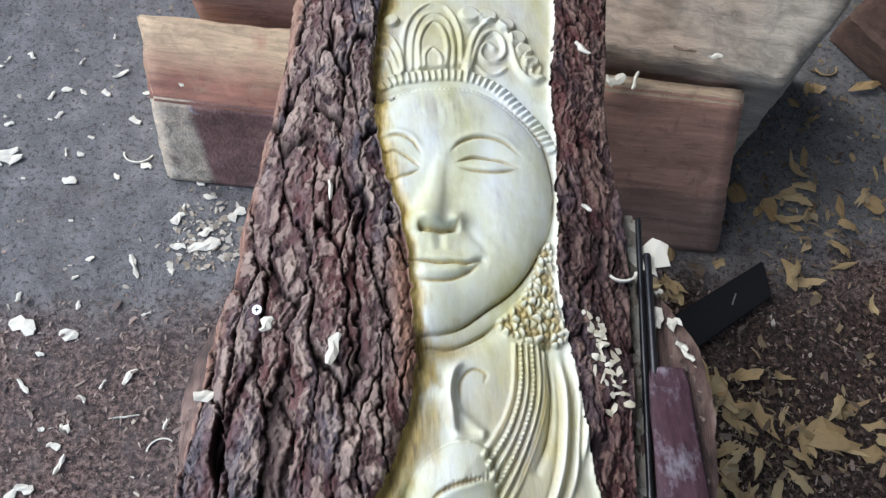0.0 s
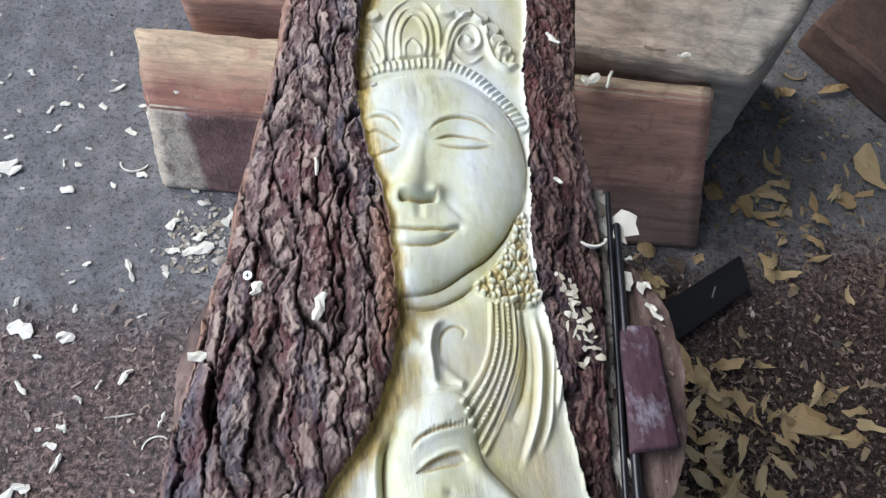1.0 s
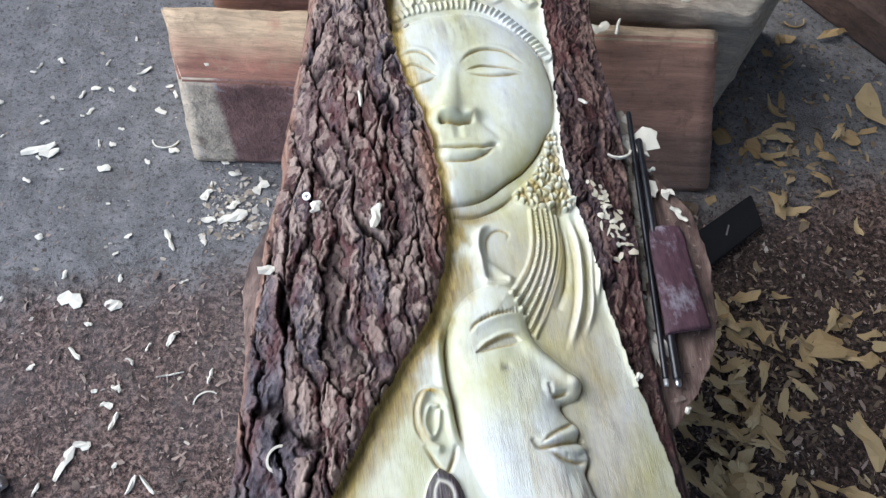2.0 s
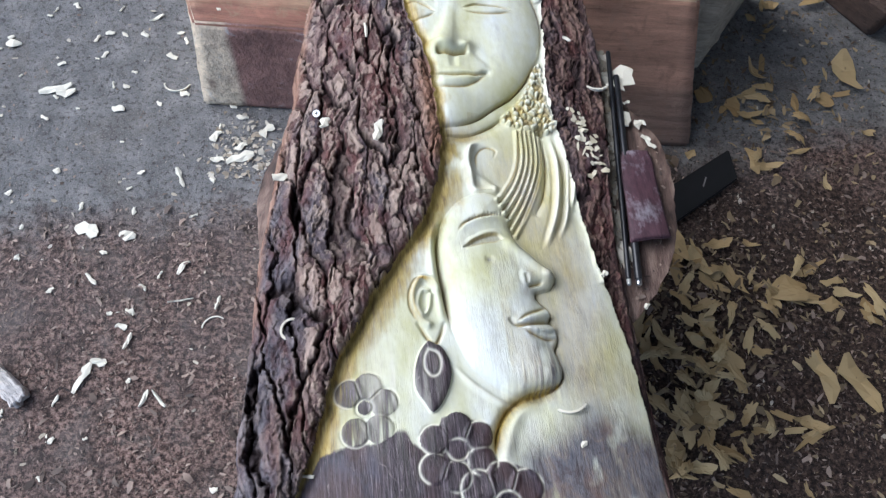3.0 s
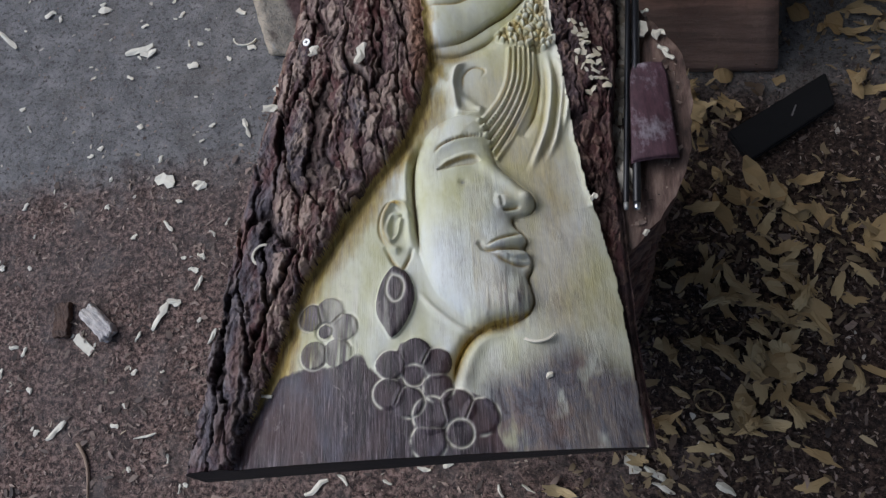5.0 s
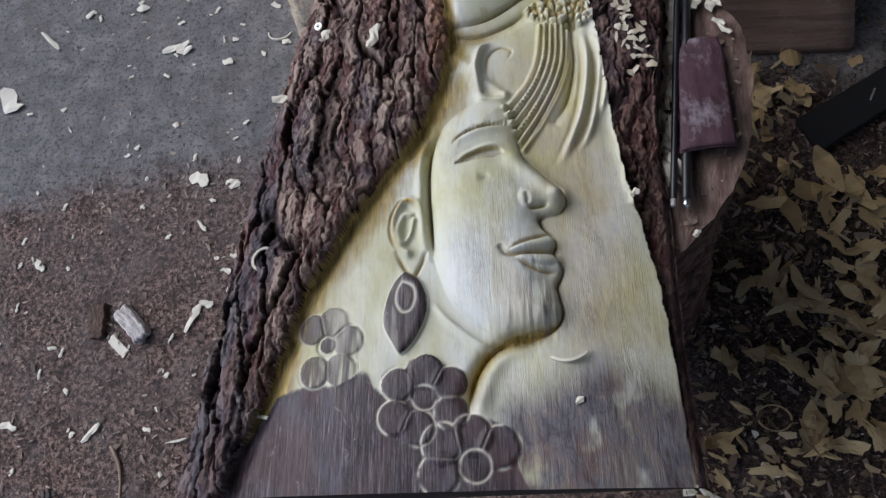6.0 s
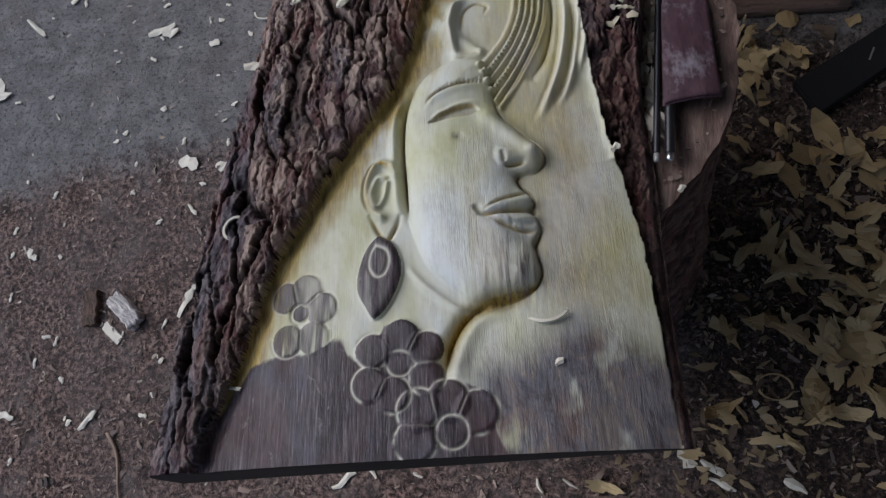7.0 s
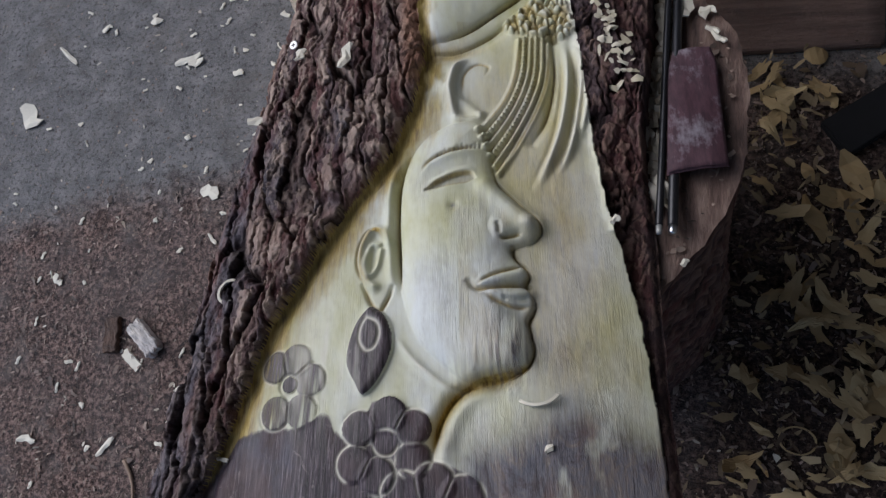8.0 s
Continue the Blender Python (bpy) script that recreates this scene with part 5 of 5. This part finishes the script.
count = 0
for rows, mat, label, group in (
        (CHIPS_LEFT + CHIPS_LEFT2 + CHIPS_LEFT3, 0, "pale fresh wood chip lying on the floor", "pale chips on the floor"),
        (CHIPS_RIGHT + CHIPS_RIGHT2 + CHIPS_RIGHT3, 1, "thin yellowish wood shaving lying on the floor", "yellow shavings on the floor"),
        (CHIPS_BOTTOM, 0, "small pale wood chip on the dirt", "chips below the slab")):
    for x, y, length, width, turn in rows:
        count += 1
        r = random.Random(count)
        ob = chip_mesh("wood_shaving" if mat == 1 else "wood_chip", length / 1000 * (0.85 if mat == 1 else 0.95), width / 1000 * (0.95 if mat == 1 else 0.9), 0.0018 if mat == 1 else 0.0035, r.choice((-1, 1)) * r.uniform(0.5, 1.6) if mat == 1 else r.uniform(-0.6, 0.7), count, CHIP_MATS[mat], 0.25 if mat == 1 else 0.45)
        ob.matrix_world = pose(x / 1000, y / 1000 + 0.012, 0.002 + 0.010 * (mat == 1) * r.random(), r.uniform(-8, 8), r.uniform(-5, 5), turn)
        tagged(ob, label, "wood shaving" if mat == 1 else "wood chip", group)


# small pale chips strewn over the open floor, a few shapes repeated
small = [chip_mesh("wood_chip", 0.013 + 0.0024 * k, 0.007 + 0.0013 * (k * 5 % 8), 0.0025, 0.5 * math.sin(k * 1.7), 500 + k, CHIP_MATS[0], 0.6) for k in range(8)]
r = random.Random(31)
for k in range(84):
    ob = small[k] if k < len(small) else copy_thing(small[k % len(small)], Matrix())
    x, y = r.uniform(-1.7, -0.42), r.uniform(-0.55, 1.25)
    if x > -0.75 and y > 0.72:
        x -= 0.45
    ob.matrix_world = pose(x, y, 0.002, r.uniform(-10, 10), r.uniform(-10, 10), r.uniform(0, 360))
    tagged(ob, "small pale wood chip lying on the floor", "wood chip", "pale chips on the floor")


def curl_of(name, radius, width, start, end, thick, material, rise=0.0):
    """A shaving rolled into part of a ring."""
    n, verts, faces = 26, [], []
    for i in range(n + 1):
        t = i / n
        a = radians(start + (end - start) * t)
        w = width * (0.35 + 0.65 * math.sin(math.pi * min(1, max(0, t)) ) ** 0.6)
        for rr, z in ((radius, 0), (radius + thick, 0), (radius + thick, w), (radius, w)):
            verts.append((rr * math.cos(a), rr * math.sin(a) * 0.8, z + rise * t))
    for i in range(n):
        for k in range(4):
            q = i * 4
            faces.append((q + k, q + (k + 1) % 4, q + 4 + (k + 1) % 4, q + 4 + k))
    faces += [(0, 3, 2, 1), (n * 4, n * 4 + 1, n * 4 + 2, n * 4 + 3)]
    return mesh_object(name, verts, faces, material)


for x, y, r, w, a0, a1, turn in ((-0.755, 0.845, 0.036, 0.008, 180, 350, 5), (0.66, -0.128, 0.032, 0.006, 0, 340, 0), (1.16, 1.41, 0.03, 0.006, 160, 360, 20), (-0.50, 0.10, 0.03, 0.005, 20, 160, 30), (-0.60, -0.40, 0.028, 0.005, -60, 60, 0)):
    ob = curl_of("curled_shaving", r, w, a0, a1, 0.004, CHIP_MATS[0] if x < 0 else CHIP_MATS[1])
    ob.matrix_world = pose(x, y + 0.012, 0.001, 0, 0, turn)
    tagged(ob, "thin curled wood shaving lying on the floor", "wood shaving", "curled shavings")


def surface(u, v):
    j, i = int(round((u - US[0]) / STEP)), int(round((v - VS[0]) / STEP))
    return float(np.max(H[i - 2:i + 3, j - 2:j + 3]))


# chips that lie on the slab and on the stump's rim
for k, (u, v, length, width, turn, curl) in enumerate(((-0.094, 0.263, 0.040, 0.016, 70, 0.9), (-0.176, 0.309, 0.022, 0.014, 50, 0.3), (-0.246, 0.232, 0.030, 0.018, 10, 0.4), (0.291, 0.739, 0.030, 0.012, -60, 0.3), (0.249, 0.456, 0.016, 0.008, -30, 0.3), (0.217, 0.012, 0.012, 0.010, 20, 0.5), (-0.223, -0.226, 0.022, 0.007, -20, 0.8), (-0.099, 0.488, 0.030, 0.007, 95, 0.2), (0.132, -0.226, 0.010, 0.007, 30, 0.4), (-0.01, 0.64, 0.010, 0.006, 30, 0.3))):
    ob = chip_mesh("wood_chip", length, width, 0.003, curl, 300 + k, CHIP_MATS[0], 0.5)
    ob.matrix_world = SLAB @ pose(u, v, surface(u, v) - 0.001, 0, 0, turn)
    tagged(ob, "small pale wood chip lying on the carved slab", "wood chip", "chips on the slab")
for u, v, r, w, a0, a1, turn in ((0.124, -0.166, 0.022, 0.006, 215, 325, 8), (-0.236, -0.033, 0.013, 0.003, 10, 230, 60), (0.285, 0.366, 0.019, 0.006, 190, 350, 0)):
    ob = curl_of("curled_shaving", r, w, a0, a1, 0.0035, CHIP_MATS[0])
    ob.matrix_world = SLAB @ pose(u, v, surface(u, v) + 0.001, 0, 0, turn)
    tagged(ob, "thin curled pale shaving lying on the slab", "wood shaving", "curled shavings")
for k, (u, v, h, length, width, turn, curl) in enumerate(((0.349, 0.395, -0.026, 0.055, 0.042, 60, 0.5), (0.332, 0.307, -0.028, 0.030, 0.022, 80, 0.5), (0.358, 0.300, -0.030, 0.020, 0.016, 10, 0.5), (0.360, 0.267, -0.026, 0.018, 0.009, -40, 0.3), (0.325, 0.40, -0.03, 0.03, 0.02, 110, 0.6), (0.366, 0.255, -0.028, 0.022, 0.008, -60, 0.6), (0.288, -0.030, -0.040, 0.010, 0.007, 40, 0.4), (0.345, 0.345, -0.028, 0.012, 0.008, 0, 0.2))):
    ob = chip_mesh("wood_chip", length, width, 0.003, curl, 340 + k, CHIP_MATS[0], 0.7)
    ob.matrix_world = SLAB @ pose(u, v, h, 0, 0, turn)
    tagged(ob, "pale wood chip lying on the stump's sawn top", "wood chip", "chips on the stump")

# the screw lying on the bark
screw = thing("screw", "small bright cross-head screw resting on the bark", "screw", SLAB @ pose(-0.187, 0.329, surface(-0.187, 0.329), 12, -10, 0))
bm = bmesh.new()
bmesh.ops.create_cone(bm, cap_ends=True, segments=24, radius1=0.0062, radius2=0.0062, depth=0.0022, matrix=Matrix.Translation((0, 0, 0.004)))
bmesh.ops.bevel(bm, geom=list(bm.edges), offset=0.0005, segments=2, affect="EDGES")
part("head", bm, plain_mat("zinc", (0.75, 0.75, 0.74), 0.45, 0.3, vary=0.1), screw)
# no recess is cut: black bars on the head give the slot's shade
bm = bmesh.new()
for turn in (0, 90):
    bmesh.ops.create_cube(bm, size=1, matrix=pose(0, 0, 0.00515, 0, 0, turn) @ Matrix.Diagonal((0.006, 0.0014, 0.0004, 1)))
part("cross_slot", bm, BLACK, screw)
bm = bmesh.new()
bmesh.ops.create_cone(bm, cap_ends=True, segments=12, radius1=0.0008, radius2=0.0022, depth=0.012, matrix=Matrix.Translation((0, 0, -0.003)))
part("shank", bm, STEEL, screw)


# ---- loose litter that nobody could count ----
def litter(name, spots, material, label, category, seed):
    """Many small bent flakes: spots holds x, y, z, length, width, turn and tilt of each."""
    r = np.random.RandomState(seed)
    n = len(spots)
    x, y, z, length, width, turn, tilt = spots.T
    px = np.stack([-length * 0.5, -length * 0.45, 0 * length, 0.05 * length, length * 0.5, length * 0.4], 1)
    wob = (0.7 + 0.6 * r.rand(n, 6)) * np.where(r.rand(n, 6) < 0.7, np.array([0.25, 0.3, 1, 1, 0.3, 0.2]), 1)
    py = np.stack([-width, width, -width, width, -width, width], 1) * 0.5 * wob
    bend = (r.rand(n, 1) - 0.3) * length[:, None] * 0.35
    pz = np.stack([0 * x, 0 * x, 1 + 0 * x, 1 + 0 * x, 0 * x, 0 * x], 1) * bend + px * np.tan(tilt)[:, None] * 0.5 + py * (r.rand(n, 1) - 0.5)
    pz -= np.minimum(pz.min(1, keepdims=True), 0) * 0.9
    c, s = np.cos(turn)[:, None], np.sin(turn)[:, None]
    co = np.stack([x[:, None] + px * c - py * s, y[:, None] + px * s + py * c, z[:, None] + pz], 2).reshape(-1, 3)
    base = (np.arange(n) * 6)[:, None]
    quads = np.concatenate([base + np.array([0, 2, 3, 1]), base + np.array([2, 4, 5, 3])], 1).reshape(-1, 4)
    me = bpy.data.meshes.new(name)
    me.vertices.add(len(co))
    me.vertices.foreach_set("co", co.astype(np.float32).ravel())
    me.loops.add(quads.size)
    me.loops.foreach_set("vertex_index", quads.astype(np.int32).ravel())
    me.polygons.add(len(quads))
    me.polygons.foreach_set("loop_start", np.arange(0, quads.size, 4, dtype=np.int32))
    me.update(calc_edges=True)
    me.materials.append(material)
    return tagged(new(name, me), label, category, kind="stuff")


def scatter(n, x0, x1, y0, y1, size, aspect, seed, where=None, lift=0.0):
    r = np.random.RandomState(seed)
    x, y = x0 + (x1 - x0) * r.rand(n), y0 + (y1 - y0) * r.rand(n)
    if where is not None:
        k = r.rand(n) < where(x, y)
        x, y = x[k], y[k]
    m = len(x)
    length = size[0] + (size[1] - size[0]) * r.rand(m) ** 2.5
    return np.stack([x, y, 0.0005 + lift * r.rand(m) ** 2, length, length * (aspect[0] + (aspect[1] - aspect[0]) * r.rand(m)), r.rand(m) * math.tau, (r.rand(m) - 0.5) * 0.9], 1)


def off_concrete(x, y):
    return smooth01((0.57 + 0.22 * x - y) / 0.2 + 0.6)


def pile(x, y):
    a = np.exp(-((x - 0.74) / 0.20) ** 2 - ((y - 0.15) / 0.30) ** 2)
    b = np.exp(-((x - 0.66) / 0.13) ** 2 - ((y - 0.58) / 0.12) ** 2)
    c = 0.4 * np.exp(-((x - 1.1) / 0.3) ** 2 - ((y - 0.30) / 0.25) ** 2) + 0.35 * np.exp(-((x - 1.05) / 0.25) ** 2 - ((y - 0.95) / 0.18) ** 2)
    d = 0.6 * np.exp(-((x - 0.55) / 0.2) ** 2 - ((y + 0.30) / 0.12) ** 2)
    du, dv = (x - 0.824) * 0.77 + (y - 0.625) * 0.64, (y - 0.625) * 0.77 - (x - 0.824) * 0.64
    clear = np.clip(np.maximum(np.abs(du) - 0.15, np.abs(dv) - 0.06) / 0.03, 0, 1)
    return clear * np.clip(1.2 * (a + b) + c + d, 0, 1) * (0.35 + 0.65 * vnoise(x / 0.09 + 40, y / 0.09 + 40, 3))


SAWDUST = scrap_mat("sawdust", (0.44, 0.33, 0.26), (0.02, 0.013, 0.011))
PALE_DUST = scrap_mat("pale_dust", (0.6, 0.56, 0.47), (0.32, 0.26, 0.18))
SHAVINGS = scrap_mat("shavings", (0.46, 0.35, 0.19), (0.07, 0.043, 0.026))
litter("sawdust", np.concatenate([scatter(42000, -2.0, 2.0, -1.0, 1.0, (0.0025, 0.017), (0.15, 0.5), 1, off_concrete, 0.006), scatter(3500, -2.0, 2.0, 0.2, 1.9, (0.003, 0.012), (0.4, 0.8), 2), scatter(4500, -2.0, 2.0, -1.0, 1.0, (0.008, 0.034), (0.15, 0.5), 8, off_concrete, 0.008)]), SAWDUST, "brown sawdust and bark crumbs on the ground", "sawdust", 1)
litter("chip_dust", np.concatenate([scatter(1500, -2.0, 2.0, -1.0, 1.9, (0.003, 0.02), (0.2, 0.7), 3), scatter(900, -0.62, -0.36, 0.55, 0.80, (0.004, 0.024), (0.3, 0.8), 4, lambda x, y: np.exp(-((x + 0.52) / 0.09) ** 2 - ((y - 0.64) / 0.08) ** 2))]), PALE_DUST, "scattered tiny pale wood chips on the ground", "wood chips", 2)
litter("shavings", np.concatenate([scatter(12000, 0.35, 1.7, -0.7, 1.4, (0.006, 0.044), (0.15, 0.5), 5, pile, 0.03), scatter(2600, 0.35, 1.9, -0.8, 1.7, (0.004, 0.028), (0.2, 0.6), 6, lambda x, y: np.hypot(x - 0.824, y - 0.625) > 0.17, 0.004)]), SHAVINGS, "heap of yellowish wood shavings on the dirt", "wood shavings", 3)

# chips caught along the slab's bark edge
r = np.random.RandomState(12)
n = 190
v = 0.045 + r.rand(n) * 0.42
u = track(v, OUT_R) + 0.002 + 0.014 * r.rand(n)
wisp = np.stack([u, v, -0.041 + 0.16 * (u - 0.27) + 0.004 * r.rand(n), 0.006 + 0.030 * r.rand(n) ** 2, 0.004 + 0.009 * r.rand(n), np.pi / 2 + (r.rand(n) - 0.5) * 1.6, (r.rand(n) - 0.5)], 1)
gap_litter = litter("gap_shavings", wisp, PALE_DUST, "pale shavings caught between slab and stump", "wood shavings", 4)
gap_litter.matrix_world = SLAB.copy()
n = 48
v = 0.175 + 0.13 * r.rand(n)
u = 0.240 - 0.09 * (v - 0.24) + 0.010 * r.randn(n)
wisp = np.stack([u, v, np.array([surface(a, b) for a, b in zip(u, v)]), 0.005 + 0.013 * r.rand(n), 0.003 + 0.006 * r.rand(n), r.rand(n) * 6.3, (r.rand(n) - 0.5)], 1)
bark_litter = litter("bark_shavings", wisp, scrap_mat("fresh_dust", (0.72, 0.68, 0.55), (0.5, 0.44, 0.3)), "pale fresh shavings strewn on the bark edge", "wood shavings", 5)
bark_litter.matrix_world = SLAB.copy()

n = 420
a = r.rand(n) * math.tau
rad = 0.345 - 0.075 * r.rand(n) ** 1.5
u, v = 0.03 + rad * np.cos(a), 0.21 + rad * np.sin(a)
wisp = np.stack([u, v, underside(u) - 0.011 + 0.003 * r.rand(n), 0.003 + 0.014 * r.rand(n) ** 3, 0.002 + 0.005 * r.rand(n), r.rand(n) * 6.3, (r.rand(n) - 0.5)], 1)
rim_litter = litter("stump_dust", wisp, SAWDUST, "bark crumbs and dust on the stump's rim", "sawdust", 6)
rim_litter.matrix_world = SLAB.copy()

# larger offcuts and a twig on the dirt
def offcut(length, width, thick, seed, mat):
    """A small split block with torn ends and rounded edges."""
    bm = bmesh.new()
    bmesh.ops.create_cube(bm, size=1, matrix=Matrix.Translation((0, 0, thick / 2)) @ Matrix.Diagonal((length, width, thick, 1)))
    bmesh.ops.bevel(bm, geom=list(bm.edges), offset=0.12 * thick, segments=1, affect="EDGES")
    bmesh.ops.subdivide_edges(bm, edges=[e for e in bm.edges if e.calc_length() > 0.01], cuts=6, use_grid_fill=True)
    for v in bm.verts:
        if v.co.z > 0.001:
            v.co.x += 0.10 * length * noise.noise(Vector((v.co.y * 90, seed, v.co.z * 40))) * abs(2 * v.co.x / length)
            v.co.y += 0.18 * width * noise.noise(Vector((v.co.x * 40, seed + 3, 0)))
            v.co.z += 0.15 * thick * noise.noise(Vector((v.co.x * 50, v.co.y * 120, seed)))
    return part("wood_offcut", bm, mat)


GREYED = split_mat("greyed_offcut", (0.68, 0.63, 0.57), (0.55, 0.51, 0.48), 0, 0.0, 0.03, (8, 60, 60))
for x, y, length, width, thick, turn, mat, label in ((-1.000, -0.100, 0.118, 0.048, 0.030, -36, GREYED, "thick pale wood offcut with greyed bark on the dirt"), (-1.035, -0.165, 0.075, 0.026, 0.006, -32, CHIP_MATS[0], "thin pale wood offcut on the dirt"), (-1.118, -0.105, 0.100, 0.046, 0.020, -78, DARK_TIMBER, "dark grey-brown bark offcut lying on the dirt")):
    ob = offcut(length, width, thick, int(1000 * thick), mat)
    ob.matrix_world = pose(x + 0.01, y + 0.012, 0.0, 0, 0, turn)
    tagged(ob, label, "offcut", "offcuts on the dirt")
bm = bmesh.new()
loops = []
for k in range(9):
    t = k / 8
    c = Vector((0.19 * (t - 0.5), 0.012 * math.sin(5 * t) + 0.006 * t, 0.006))
    loops.append([bm.verts.new(c + Vector((0, (0.0055 - 0.003 * t) * math.cos(q * math.tau / 7), (0.005 - 0.003 * t) * math.sin(q * math.tau / 7)))) for q in range(7)])
for p, q in zip(loops[:-1], loops[1:]):
    for k in range(7):
        bm.faces.new((p[k], p[(k + 1) % 7], q[(k + 1) % 7], q[k]))
bm.faces.new(loops[0])
bm.faces.new(loops[-1][::-1])
twig = part("twig", bm, CHIP_MATS[2], smooth=True)
twig.matrix_world = pose(-0.915, -0.498, 0.0, 0, 0, -60)
tagged(twig, "thin bare tan twig lying on the dirt", "twig")

# chips left on the timber behind
for k, (x, y, z, length, width, turn) in enumerate(((-0.30, 0.905, 0.312, 0.03, 0.016, 20), (0.42, 0.985, 0.420, 0.045, 0.03, 40), (0.46, 0.99, 0.420, 0.05, 0.012, 75), (0.55, 1.05, 0.470, 0.05, 0.008, -10), (0.62, 1.05, 0.462, 0.03, 0.014, 15), (-0.55, 0.90, 0.310, 0.012, 0.008, 0))):
    ob = chip_mesh("wood_chip", length, width, 0.004, 0.5, 400 + k, CHIP_MATS[0 if k != 3 else 2], 0.6)
    ob.matrix_world = pose(x, y, z, 0, 0, turn)
    tagged(ob, "pale wood chip resting on a timber block", "wood chip", "chips on the timbers")
